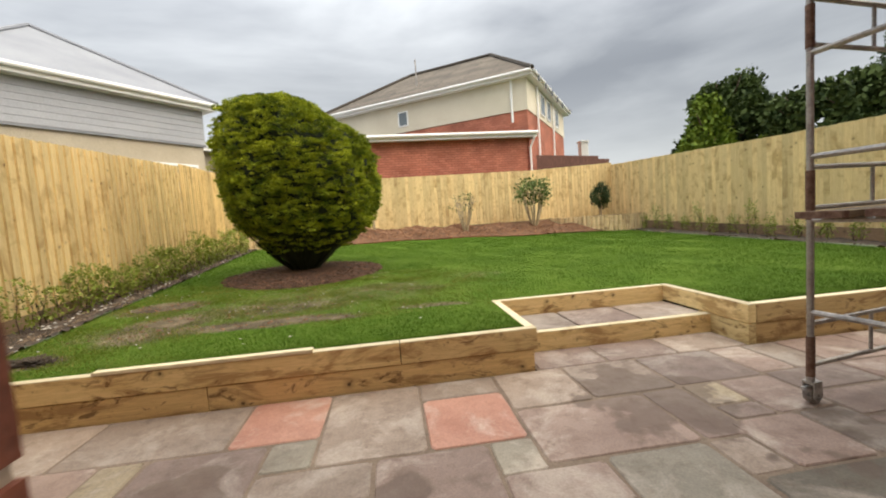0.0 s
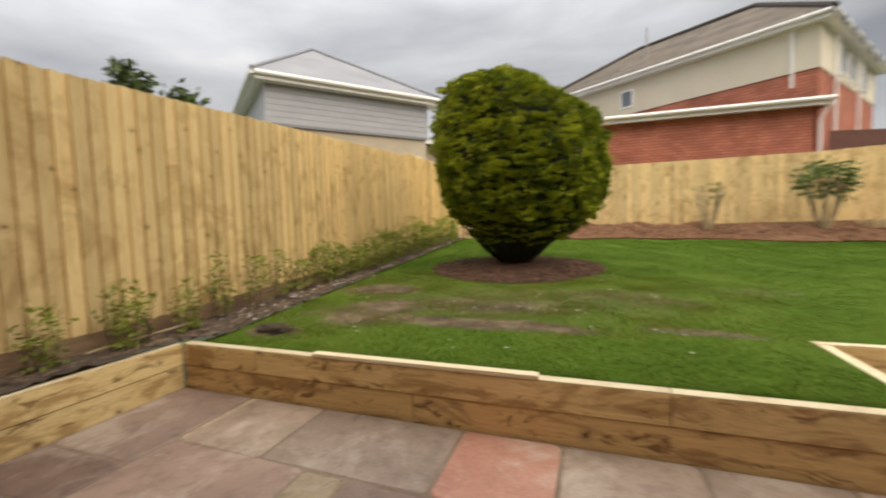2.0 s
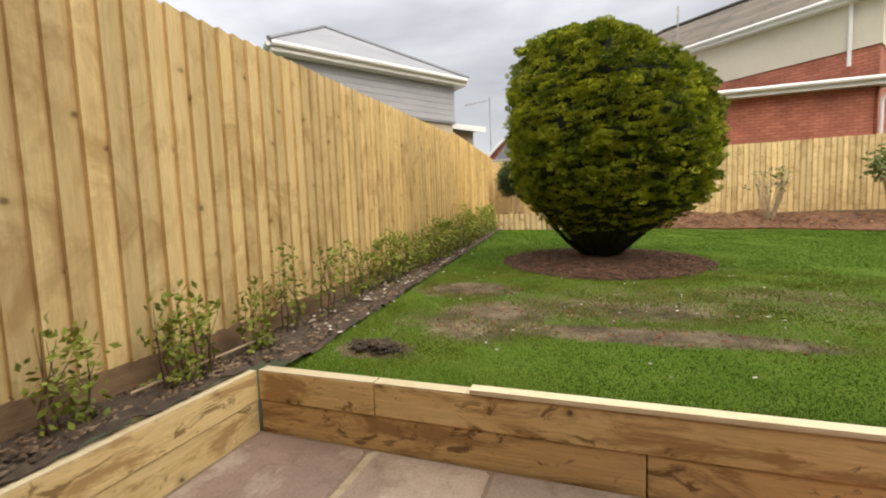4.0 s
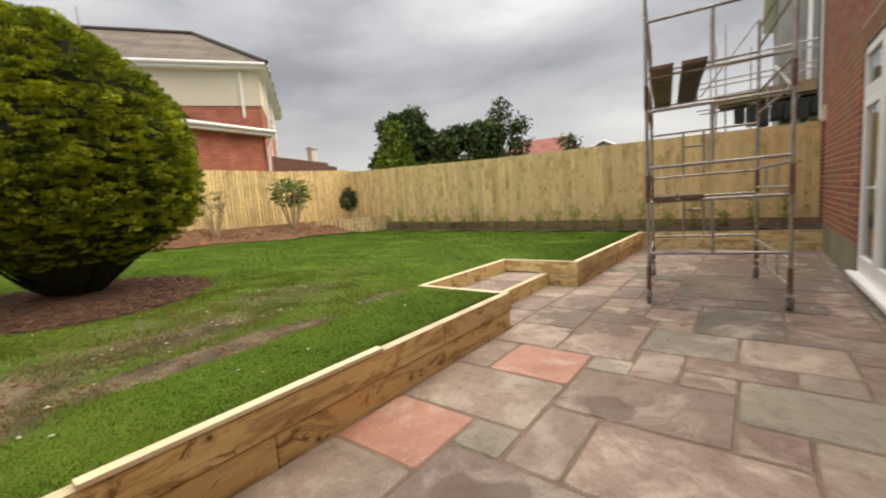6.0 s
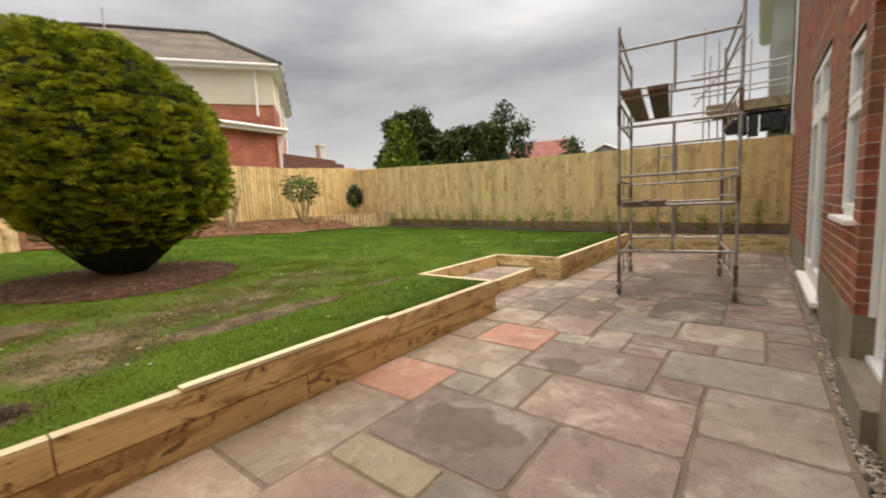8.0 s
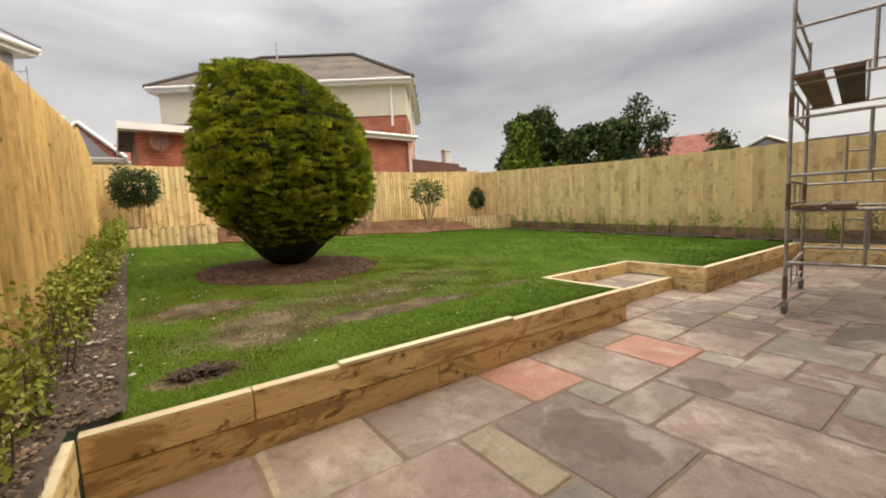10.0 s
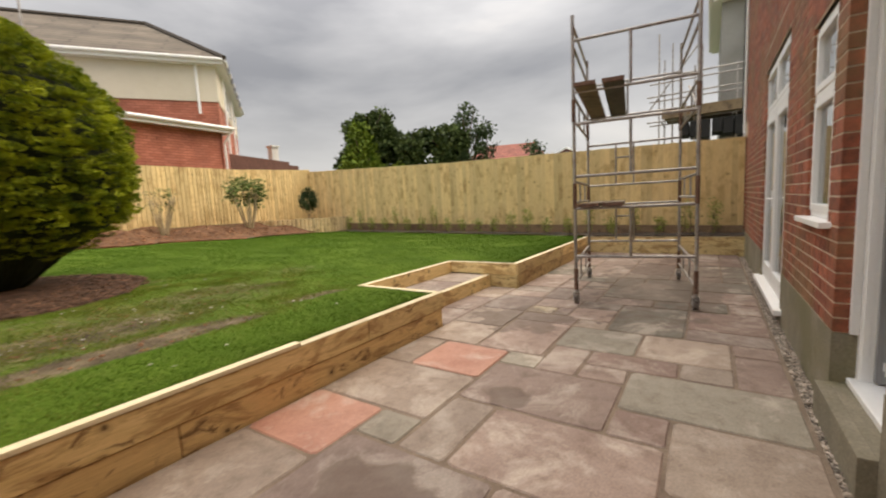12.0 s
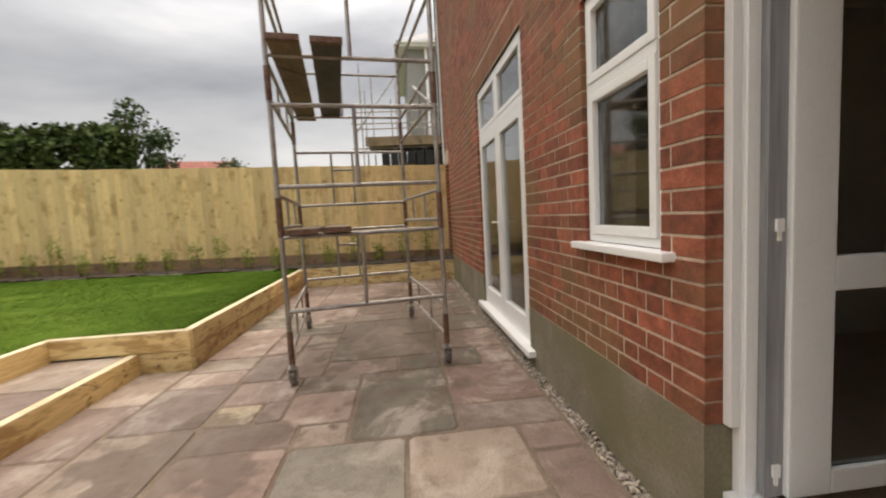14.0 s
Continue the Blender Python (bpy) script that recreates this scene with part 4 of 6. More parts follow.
FX, FX2, FY, FXC, FYC = -3.82, 7.93, 13.45, -4.14, 12.95
fence("fence", "tall pale new feather-edge board fence beside the side bed", (FX, 8.1), (FX, -0.4), lambda t: 0.52 + 0.052 * max(8.1 - t - 3.1, 0), lambda t: 2.60 - 0.042 * t - 0.12 * max(t - 5.7, 0), 76, 1)
fence("fence", "tall pale board fence continuing to the far corner", (FXC, FYC), (FX, 8.12), lambda t: 0.78 + 0.05 * (FY - 8 - t), lambda t: 2.64 + 0.03 * (FY - 8 - t), 50, 1)
fence("fence", "tall pale board fence along the far end of the garden", (FX2, FY), (FXC, FYC), lambda t: 1.0, lambda t: 2.70 + 0.12 * max(0, 1 - t / 3), 104, 1)
fence("fence", "tall pale board fence rising along the far side of the lawn", (FX2, 0.1), (FX2, FY), lambda t: 0.52 + 0.02 * t + 0.012 * max(t - 8, 0), lambda t: 2.29 + 0.026 * t + 0.018 * max(t - 7, 0), 120, 1)


# ---- log-edged raised beds ----
def log_bed(label, pts, z_top, z_low, fill):
    t = thing("raised_bed", (pts[0][0], pts[0][1], z_low), label, "raised bed")
    rg = random.Random(int(z_top * 100))
    for (x0, y0), (x1, y1) in zip(pts, pts[1:]):
        ln = math.hypot(x1 - x0, y1 - y0)
        m = max(1, round(ln / 0.13))
        for i in range(m):
            x, y = x0 + (x1 - x0) * (i + 0.5) / m, y0 + (y1 - y0) * (i + 0.5) / m
            bm = bmesh.new()
            tube(bm, (x, y, z_low - 0.1), (x, y, z_top + rg.uniform(-0.02, 0.015)), 0.074, 9)
            part("log", bm, LOG, t)
    bm = bmesh.new()
    prism(bm, fill, z_low - 0.1, z_top - 0.03)
    part("soil", bm, MULCH, t, "brown soil filling")


log_bed("raised bed edged with upright pale split logs, before the far fence", ((-3.95, 11.4), (-1.95, 11.45), (-1.9, 12.4)), 1.19, 0.82,
        [(-4.0, 11.42), (-1.98, 11.47), (-1.92, 13.0), (-4.08, 12.9)])
log_bed("corner raised bed edged with upright pale logs", ((5.35, 12.9), (5.55, 12.25), (6.1, 11.85), (7.0, 11.6), (7.86, 11.5)), 1.03, 0.56,
        [(5.38, 12.95), (5.57, 12.28), (6.12, 11.88), (7.0, 11.63), (7.86, 11.53), (7.86, 13.4), (5.38, 13.3)])


# ---- shrubs ----
def shrub(name, label, category, x, y, z, stem, spread, crown, mat, count, bark=PALE_BARK, leaf=0.07, stems=6, seed=1, aspect=0.5):
    """Thin stems that fan out from the base into an uneven crown of leaves; crown: (height of centre, radius, half height)."""
    rg = np.random.default_rng(seed)
    t = thing(name, (x, y, z), label, category)
    ch, cr, chh = crown
    for k in range(stems):
        a = rg.uniform(0, math.tau)
        e = Vector((x + spread * math.cos(a) * rg.uniform(0.5, 1), y + spread * math.sin(a) * rg.uniform(0.5, 1), z + ch))
        b = Vector((x + 0.06 * math.cos(a), y + 0.06 * math.sin(a), z - 0.05))
        m = b.lerp(e, 0.5) + Vector((0.04 * math.cos(a + 1), 0.04 * math.sin(a + 1), 0.03))
        bm = bmesh.new()
        tube(bm, b, m, stem, 6, stem * 0.8)
        tube(bm, m, e, stem * 0.8, 6, stem * 0.35)
        for _ in range(2):
            w = e + Vector((*rg.normal(0, cr * 0.4, 2), rg.uniform(0, chh)))
            tube(bm, m.lerp(e, 0.6), w, stem * 0.4, 5, stem * 0.15)
        part("stem", bm, bark, t)
    if count:
        d = rg.normal(0, 1, (count, 3))
        d /= np.linalg.norm(d, axis=1, keepdims=True)
        lobes = 1 + 0.18 * np.sin(d[:, 0] * 5 + seed) + 0.15 * np.sin(d[:, 1] * 7 + d[:, 2] * 4)
        c = d * (rg.uniform(0.55, 1.0, (count, 1)) ** 0.5) * lobes[:, None] * np.array([cr, cr, chh]) + np.array([x, y, z + ch])
        v, f = leaves(c, d, leaf, rg, 4, 0.6, aspect)
        numpy_mesh("foliage", v, f, mat, t)
    return t


shrub("standard_bush", "round dark evergreen bush on a pale stem in raised bed", "bush", -3.38, 12.2, 1.15, 0.02, 0.05, (0.97, 0.43, 0.42), SHRUB, 1100, stems=2, seed=4)
shrub("multi_stem_shrub", "leggy shrub with pale bare stems and green leaves on top", "bush", 4.5, 12.05, 0.85, 0.028, 0.42, (1.08, 0.46, 0.40), BUSH_LEAF, 300, stems=11, seed=5, leaf=0.1)
shrub("bare_shrub", "thin leafless pale shrub in the soil border", "bush", 2.35, 12.3, 0.88, 0.015, 0.33, (0.85, 0.35, 0.3), BUSH_LEAF, 40, stems=20, seed=6)
shrub("standard_bush", "small round dark bush on a stem in the corner bed", "bush", 6.85, 12.25, 1.03, 0.016, 0.04, (0.62, 0.28, 0.36), SHRUB, 520, stems=2, seed=7)
shrub("cut_shrub", "short bare pale stump of a shrub at the border edge", "bush", -0.38, 12.5, 0.9, 0.02, 0.12, (0.5, 0.1, 0.3), BUSH_LEAF, 0, stems=4, seed=8)
stick = thing("edging_stick", (-3.6, 2.9, 0.4), "thin pale stick lying on the side bed", "stick")
bm = bmesh.new()
tube(bm, (-3.66, 2.5, 0.415), (-3.6, 3.3, 0.455), 0.008, 6)
part("stick", bm, PALE_BARK, stick)
rgp = random.Random(11)
for i in range(26):
    y = 0.9 + i * 0.385 if i > 4 else 0.9 + i * 0.45
    h = 0.5 + rgp.uniform(-0.12, 0.12) + (0.04 if y > 5 else 0)
    x = -3.62 + rgp.uniform(-0.04, 0.04)
    shrub("hedging_plant", "young leafy green hedging plant in the soil bed against the fence", "plant", x, y, float(lawn_z(x, y)) + 0.02, 0.006, 0.09, (h * 0.55, 0.10 + 0.03 * (y > 5), h * 0.52), LAUREL, 55 + 85 * (y > 5),
          BARK, 0.045, 4, 20 + i)["group"] = "hedging plants along the fence"
for i in range(22):
    y = 0.6 + i * 0.5
    h = rgp.uniform(0.3, 0.68)
    x = 7.62 + rgp.uniform(-0.08, 0.08)
    shrub("hedging_plant", "sparse young green plant at the foot of the far fence", "plant", x, y, float(lawn_z(x, y)) + 0.02, 0.006, 0.07, (h * 0.62, 0.10, h * 0.5), LAUREL, 60,
          BARK, 0.06, 5, 60 + i, 0.3)["group"] = "hedging plants along the far fence"


# ---- neighbouring houses ----
def local_frame(ax, ay, dx, dy):
    """Plan point from metres along a facade and metres back from it."""
    ln = math.hypot(dx, dy)
    dx, dy = dx / ln, dy / ln
    return lambda s, b: (ax + dx * s - dy * b, ay + dy * s + dx * b)


def flat(bm, P, s0, s1, b0, b1, z0, z1):
    prism(bm, [P(s0, b0), P(s1, b0), P(s1, b1), P(s0, b1)], z0, z1)


def hip_roof(bm, P, s0, s1, b0, b1, z0, z1, in0, in1, far=None):
    """A hipped roof with its ridge along s (or along b, when far is given as the ridge's two b values)."""
    c = [(*P(s, b), z0) for s, b in ((s0, b0), (s1, b0), (s1, b1), (s0, b1))]
    if far is None:
        m = (b0 + b1) / 2
        r0, r1 = (*P(s0 + in0, m), z1), (*P(s1 - in1, m), z1)
        poly_uv(bm, [(c[0], c[1], r1, r0), (c[2], c[3], r0, r1), (c[3], c[0], r0), (c[1], c[2], r1)])
    else:
        m = (s0 + s1) / 2
        r0, r1 = (*P(m, far[0]), z1), (*P(m, far[1]), z1)
        poly_uv(bm, [(c[0], c[1], r0), (c[1], c[2], r1, r0), (c[2], c[3], r1), (c[3], c[0], r0, r1)])


def eaves(P, s0, s1, b0, b1, z, parent, o=0.3):
    """Gutter, fascia and soffit all round."""
    bm = bmesh.new()
    for a in ((s0 - o, s1 + o, b0 - o, b0 - o + 0.03), (s0 - o, s1 + o, b1 + o - 0.03, b1 + o), (s0 - o, s0 - o + 0.03, b0 - o, b1 + o), (s1 + o - 0.03, s1 + o, b0 - o, b1 + o)):
        flat(bm, P, *a, z - 0.14, z + 0.06)
    flat(bm, P, s0 - o + 0.03, s1 + o - 0.03, b0 - o + 0.03, b1 + o - 0.03, z - 0.14, z - 0.11)
    part("fascia", bm, WHITE, parent, "white fascia and soffit")
    bm = bmesh.new()
    for p, q in (((s0 - o, b0 - o - 0.05), (s1 + o, b0 - o - 0.05)), ((s0 - o - 0.05, b0 - o), (s0 - o - 0.05, b1 + o)), ((s1 + o + 0.05, b0 - o), (s1 + o + 0.05, b1 + o))):
        tube(bm, (*P(*p), z + 0.0), (*P(*q), z + 0.0), 0.06, 8)
    part("gutter", bm, WHITE, parent, "white rainwater gutter")


bung = thing("bungalow", (-8.0, 11.5, 0.0), "bungalow with grey cladding over beige render and grey hipped roof", "house")
P = local_frame(-7.95, 8.95, 2.78, 3.66)
L = 4.6
bm = bmesh.new()
flat(bm, P, 0, L, 0, 9, -0.1, 3.88)
part("wall", bm, BEIGE, bung, "beige rendered lower wall")
bm = bmesh.new()
flat(bm, P, -0.02, L + 0.02, -0.02, 9, 3.88, 5.0)
part("wall", bm, CLAD, bung, "grey upper wall behind the cladding")
for i in range(7):
    z0 = 3.90 + i * 0.155
    bm = bmesh.new()
    prism(bm, [P(-0.05, -0.05), P(L + 0.05, -0.05), P(L + 0.05, -0.02), P(-0.05, -0.02)], z0, z0 + 0.146)
    part("cladding_board", bm, CLAD, bung)
    bm = bmesh.new()
    prism(bm, [P(-0.05, -0.02), P(-0.02, -0.02), P(-0.02, 9), P(-0.05, 9)], z0, z0 + 0.146)
    part("cladding_board", bm, CLAD_L, bung, "light grey cladding board on the side wall")
bm = bmesh.new()
flat(bm, P, -0.06, L + 0.06, -0.06, -0.02, 3.83, 3.89)
part("cladding_trim", bm, SLATE, bung, "dark trim under the cladding")
bm = bmesh.new()
hip_roof(bm, P, -0.35, L + 0.35, -0.35, 9.3, 5.06, 7.55, 0, 0, far=(3.9, 6.5))
part("roof", bm, SLATE, bung, "smooth grey hipped roof")
bm = bmesh.new()
for s, b in ((-0.35, -0.35), (L + 0.35, -0.35)):
    tube(bm, (*P(s, b), 5.08), (*P(L / 2, 3.9), 7.58), 0.05, 6)
part("hip_tile", bm, SLATE, bung)
eaves(P, 0, L, 0, 9, 5.0, bung)
bm = bmesh.new()
flat(bm, P, L + 0.05, L + 1.7, 1.2, 6, -0.1, 3.95)
part("side_wall", bm, BEIGE, bung, "beige wall of the lower extension")
bm = bmesh.new()
hip_roof(bm, P, L + 0.05, L + 1.95, 0.9, 6.2, 4.05, 5.0, 0.0, 1.3)
part("side_roof", bm, SLATE, bung)
bm = bmesh.new()
flat(bm, P, L + 0.05, L + 1.95, 0.85, 0.9, 3.93, 4.1)
part("side_fascia", bm, WHITE, bung, "white fascia of the lower extension")
bm = bmesh.new()
flat(bm, P, 3.2, 4.35, -0.08, -0.01, 2.2, 3.3)
wf = part("window", bm, WHITE, bung, "white framed window")
bm = bmesh.new()
flat(bm, P, 3.27, 4.28, -0.09, -0.085, 2.27, 3.23)
part("pane", bm, FAR_GLASS, wf)

hs = thing("brick_house", (3.0, 17.0, 0.0), "two-storey house, red brick below cream render, brown hipped roof", "house")
A = (5.45, 14.75)
Q = local_frame(-2.45, 20.14, 7.9, -5.39)
LH, DH = 9.56, 7.4


def wall_uv(bm, P, s0, b0, s1, b1, z0, z1):
    a, b = P(s0, b0), P(s1, b1)
    poly_uv(bm, [((*a, z0), (*b, z0), (*b, z1), (*a, z1))])


bm = bmesh.new()
for a in ((0, 0, LH, 0), (LH, 0, LH, DH), (LH, DH, 0, DH), (0, DH, 0, 0)):
    wall_uv(bm, Q, *a, -0.1, 5.12)
part("wall", bm, FAR_BRICK, hs, "red brick lower wall")
bm = bmesh.new()
flat(bm, Q, -0.03, LH + 0.03, -0.03, DH + 0.03, 5.12, 6.42)
part("wall", bm, CREAM, hs, "cream rendered upper wall")
bm = bmesh.new()
hip_roof(bm, Q, -0.35, LH + 0.35, -0.35, DH + 0.35, 6.46, 8.85, 2.9, 2.9)
part("roof", bm, ROOF_BROWN, hs, "brown tiled hipped roof")
bm = bmesh.new()
for s, b, e in ((-0.35, -0.35, 2.55), (LH + 0.35, -0.35, LH - 2.55), (LH + 0.35, DH + 0.35, LH - 2.55)):
    tube(bm, (*Q(s, b), 6.48), (*Q(e, DH / 2), 8.88), 0.09, 6)
tube(bm, (*Q(2.55, DH / 2), 8.88), (*Q(LH - 2.55, DH / 2), 8.88), 0.09, 6)
part("ridge_tile", bm, ROOF_BROWN, hs)
eaves(Q, 0, LH, 0, DH, 6.42, hs)
for s, b, z0 in ((LH - 0.55, -0.1, 4.7), (LH + 0.1, 1.3, 2.0), (LH + 0.1, 4.3, 2.0)):
    bm = bmesh.new()
    tube(bm, (*Q(s, b), z0), (*Q(s, b), 6.35), 0.045, 8)
    part("downpipe", bm, WHITE, hs, "white downpipe")
for s0, s1, b0, b1, z0, z1 in ((3.9, 4.4, -0.06, -0.02, 5.35, 6.0),):
    bm = bmesh.new()
    flat(bm, Q, s0, s1, b0, b1, z0, z1)
    wf = part("window", bm, WHITE, hs, "small white window in the render")
    bm = bmesh.new()
    flat(bm, Q, s0 + 0.06, s1 - 0.06, b0 - 0.006, b0 - 0.002, z0 + 0.06, z1 - 0.06)
    part("pane", bm, FAR_GLASS, wf)
for b in (2.0, 3.2, 5.0):
    bm = bmesh.new()
    flat(bm, Q, LH + 0.02, LH + 0.07, b, b + 0.8, 5.3, 6.2)
    wf = part("window", bm, WHITE, hs)
    bm = bmesh.new()
    flat(bm, Q, LH + 0.072, LH + 0.078, b + 0.07, b + 0.73, 5.37, 6.13)
    part("pane", bm, FAR_GLASS, wf)
bm = bmesh.new()
tube(bm, (*Q(4.2, 1.3), 7.2), (*Q(4.2, 1.3), 8.6), 0.03, 6)
part("aerial", bm, GALV, hs, "thin roof aerial")
bm = bmesh.new()
hip_roof(bm, Q, 4.2, 6.4, 4.3, 6.5, 8.5, 9.35, 1.05, 1.05)
part("gablet", bm, ROOF_BROWN, hs)
for k in range(5):
    bm = bmesh.new()
    flat(bm, Q, LH + 0.36, LH + 0.43, 0.4 + k * 1.2, 0.5 + k * 1.2, 6.2, 6.42)
    part("eaves_bracket", bm, SLATE, hs, "dark bracket under the side eaves")

ax = thing("brick_annex", (1.0, 15.0, 0.0), "single-storey red brick annex with lean-to roof behind the fence", "house extension")
R = local_frame(-1.3, 14.29, 8.95, 0.55)
LA = 6.65
bm = bmesh.new()
wall_uv(bm, R, 0, 0, LA, 0, -0.1, 4.12)
wall_uv(bm, R, LA, 0, LA, 0.7, -0.1, 4.12)
wall_uv(bm, R, 0, 6.0, 0, 0, -0.1, 4.12)
part("wall", bm, FAR_BRICK, ax, "red brick wall")
bm = bmesh.new()
n0 = (*R(-0.3, -0.3), 4.2)
poly_uv(bm, [(n0, (*R(LA + 0.3, -0.3), 4.2), (*R(LA + 0.3, 0.9), 4.5), (*Q(2.2, 0), 4.95), (*R(-0.3, 3.6), 4.95))])
part("roof", bm, ROOF_BROWN, ax)
bm = bmesh.new()
flat(bm, R, -0.3, LA + 0.3, -0.3, -0.26, 4.05, 4.24)
flat(bm, R, -0.3, LA + 0.3, -0.26, 0.0, 4.07, 4.10)
flat(bm, R, LA + 0.26, LA + 0.3, -0.26, 1.0, 4.05, 4.24)
flat(bm, R, -0.3, -0.26, -0.26, 3.4, 4.05, 4.24)
part("fascia", bm, WHITE, ax, "white fascia")
bm = bmesh.new()
tube(bm, (*R(-0.3, -0.36), 4.2), (*R(LA + 0.3, -0.36), 4.2), 0.06)
tube(bm, (*R(LA + 0.25, -0.3), 4.15), (*R(LA + 0.1, -0.1), 3.7), 0.04)
tube(bm, (*R(LA + 0.1, -0.1), 3.7), (*R(LA + 0.1, -0.1), 2.2), 0.04)
part("gutter", bm, WHITE, ax, "white gutter and downpipe")

lx = thing("brick_outbuilding", (-2.3, 14.8, 0.0), "low red brick outbuilding with a dark roof and pale fascia", "house extension")
R2 = local_frame(-3.25, 14.15, 8.95, 0.55)
bm = bmesh.new()
wall_uv(bm, R2, 0, 0, 1.95, 0, -0.1, 3.75)
wall_uv(bm, R2, 0, 5.0, 0, 0, -0.1, 3.75)
part("wall", bm, FAR_BRICK, lx)
bm = bmesh.new()
hip_roof(bm, R2, -0.35, 2.2, -0.35, 5.0, 3.86, 4.45, 0.6, 0.6)
part("roof", bm, SLATE, lx)
bm = bmesh.new()
flat(bm, R2, -0.35, 2.2, -0.38, -0.35, 3.72, 3.9)
flat(bm, R2, -0.38, -0.35, -0.38, 5.0, 3.72, 3.9)
flat(bm, R2, -0.35, 2.2, -0.35, 0.0, 3.72, 3.75)
part("fascia", bm, WHITE, lx, "white fascia")
dish = thing("satellite_dish", (-2.75, 13.95, 3.3), "grey satellite dish on the brick outbuilding", "satellite dish")
bm = bmesh.new()
for r0, r1, y0, y1 in ((0.0, 0.1, 0.0, 0.015), (0.1, 0.18, 0.015, 0.04), (0.18, 0.23, 0.04, 0.07)):
    for i in range(20):
        p, q = math.tau * i / 20, math.tau * (i + 1) / 20
        if r0 == 0:
            bm.faces.new([bm.verts.new((-2.75, 13.98, 3.45)), bm.verts.new((-2.75 + r1 * math.cos(p), 13.98 - y1, 3.45 + r1 * math.sin(p))), bm.verts.new((-2.75 + r1 * math.cos(q), 13.98 - y1, 3.45 + r1 * math.sin(q)))])
        else:
            bm.faces.new([bm.verts.new((-2.75 + r * math.cos(t), 13.98 - yy_, 3.45 + r * math.sin(t))) for r, yy_, t in ((r0, y0, p), (r1, y1, p), (r1, y1, q), (r0, y0, q))])
bmesh.ops.remove_doubles(bm, verts=bm.verts[:], dist=0.001)
part("dish", bm, BROWN_FENCE, dish, "dark grey-brown dish")
bm = bmesh.new()
tube(bm, (-2.75, 13.97, 3.45), (-2.75, 14.2, 3.25), 0.02)
tube(bm, (-2.75, 13.95, 3.15), (-2.75, 13.65, 3.4), 0.012)
part("arm", bm, GALV, dish)

bf = thing("panel_fence", (7.4, 15.4, 0.0), "dark brown timber panel fence beside the brick house", "fence")
for k in range(26):
    x, y = 5.84 + k * 0.126, 15.08 + k * 0.02
    bm = bmesh.new()
    box(bm, x, x + 0.121, y, y + 0.02, 0.9, 3.45 - (0.12 if k > 21 else 0.0) - k * 0.004)
    part("board", bm, BROWN_FENCE, bf)


def far_house(label, cx, cy, turn, w, d, ze, zr, wallmat, roofmat, gable=True):
    P = local_frame(cx, cy, math.cos(radians(turn)), math.sin(radians(turn)))
    t = thing("distant_house", (cx, cy, 0), label, "house")
    bm = bmesh.new()
    flat(bm, P, 0, w, 0, d, -0.1, ze)
    part("wall", bm, wallmat, t)
    bm = bmesh.new()
    hip_roof(bm, P, -0.4, w + 0.4, -0.4, d + 0.4, ze, zr, w * 0.2, w * 0.2, far=(-0.4, d) if gable else None)
    part("roof", bm, roofmat, t)
    eaves(P, 0, w, 0, d, ze - 0.05, t)
    if gable:
        bm = bmesh.new()
        a, b, m = P(0.2, -0.42), P(w - 0.2, -0.42), P(w / 2, -0.42)
        poly_uv(bm, [((*a, ze), (*b, ze), (*m, zr - 0.25))])
        part("gable", bm, SLATE, t, "grey gable panel")
        bm = bmesh.new()
        tube(bm, (*P(-0.4, -0.46), ze), (*P(w / 2, -0.46), zr), 0.09, 5)
        tube(bm, (*P(w + 0.4, -0.46), ze), (*P(w / 2, -0.46), zr), 0.09, 5)
        part("bargeboard", bm, WHITE, t, "white bargeboard")
    return t, P


far_house("distant house with red tiled roof and grey gable", -6.8, 26.0, 0, 2.5, 6, 4.5, 6.05, CREAM, ROOF_RED)
far_house("distant house with a low red tiled roof", -8.8, 27.5, 0, 8.5, 7, 4.5, 5.9, CREAM, ROOF_RED, False)
far_house("distant house with a red hipped roof beyond the trees", 30.5, 19.5, -75, 7, 7, 4.7, 6.7, CREAM, ROOF_RED, False)
far_house("distant white gabled house", 33.0, 12.2, -80, 2.4, 6, 4.7, 5.5, CREAM, ROOF_RED)
aer = thing("roof_aerial", (-7.37, 28.2, 4.6), "thin television aerial on a tall mast above a red roof", "aerial")
bm = bmesh.new()
tube(bm, (-7.37, 28.2, 4.6), (-7.37, 28.2, 9.0), 0.03, 6)
part("mast", bm, GALV, aer)
bm = bmesh.new()
tube(bm, (-9.1, 28.2, 8.6), (-7.3, 28.2, 8.75), 0.02, 5)
part("boom", bm, GALV, aer)
for k in range(8):
    bm = bmesh.new()
    tube(bm, (-9.0 + k * 0.2, 28.2, 8.45 + k * 0.016), (-9.0 + k * 0.2, 28.2, 8.77 + k * 0.016), 0.012, 4)
    part("element", bm, GALV, aer)
PALE_RENDER = simple_mat("pale_render", (0.60, 0.59, 0.55), (0.72, 0.71, 0.67), 4.0, 0.85, bump_s=0.1)
ch = thing("chimney", (8.2, 15.95, 5.0), "cream rendered chimney block behind the brown panel fence", "chimney")
part("stack", block(8.05, 8.35, 15.8, 16.1, 0.0, 3.98), PALE_RENDER, ch)
part("cap", block(8.01, 8.39, 15.76, 16.14, 3.98, 4.05, 0.01), PALE_RENDER, ch)

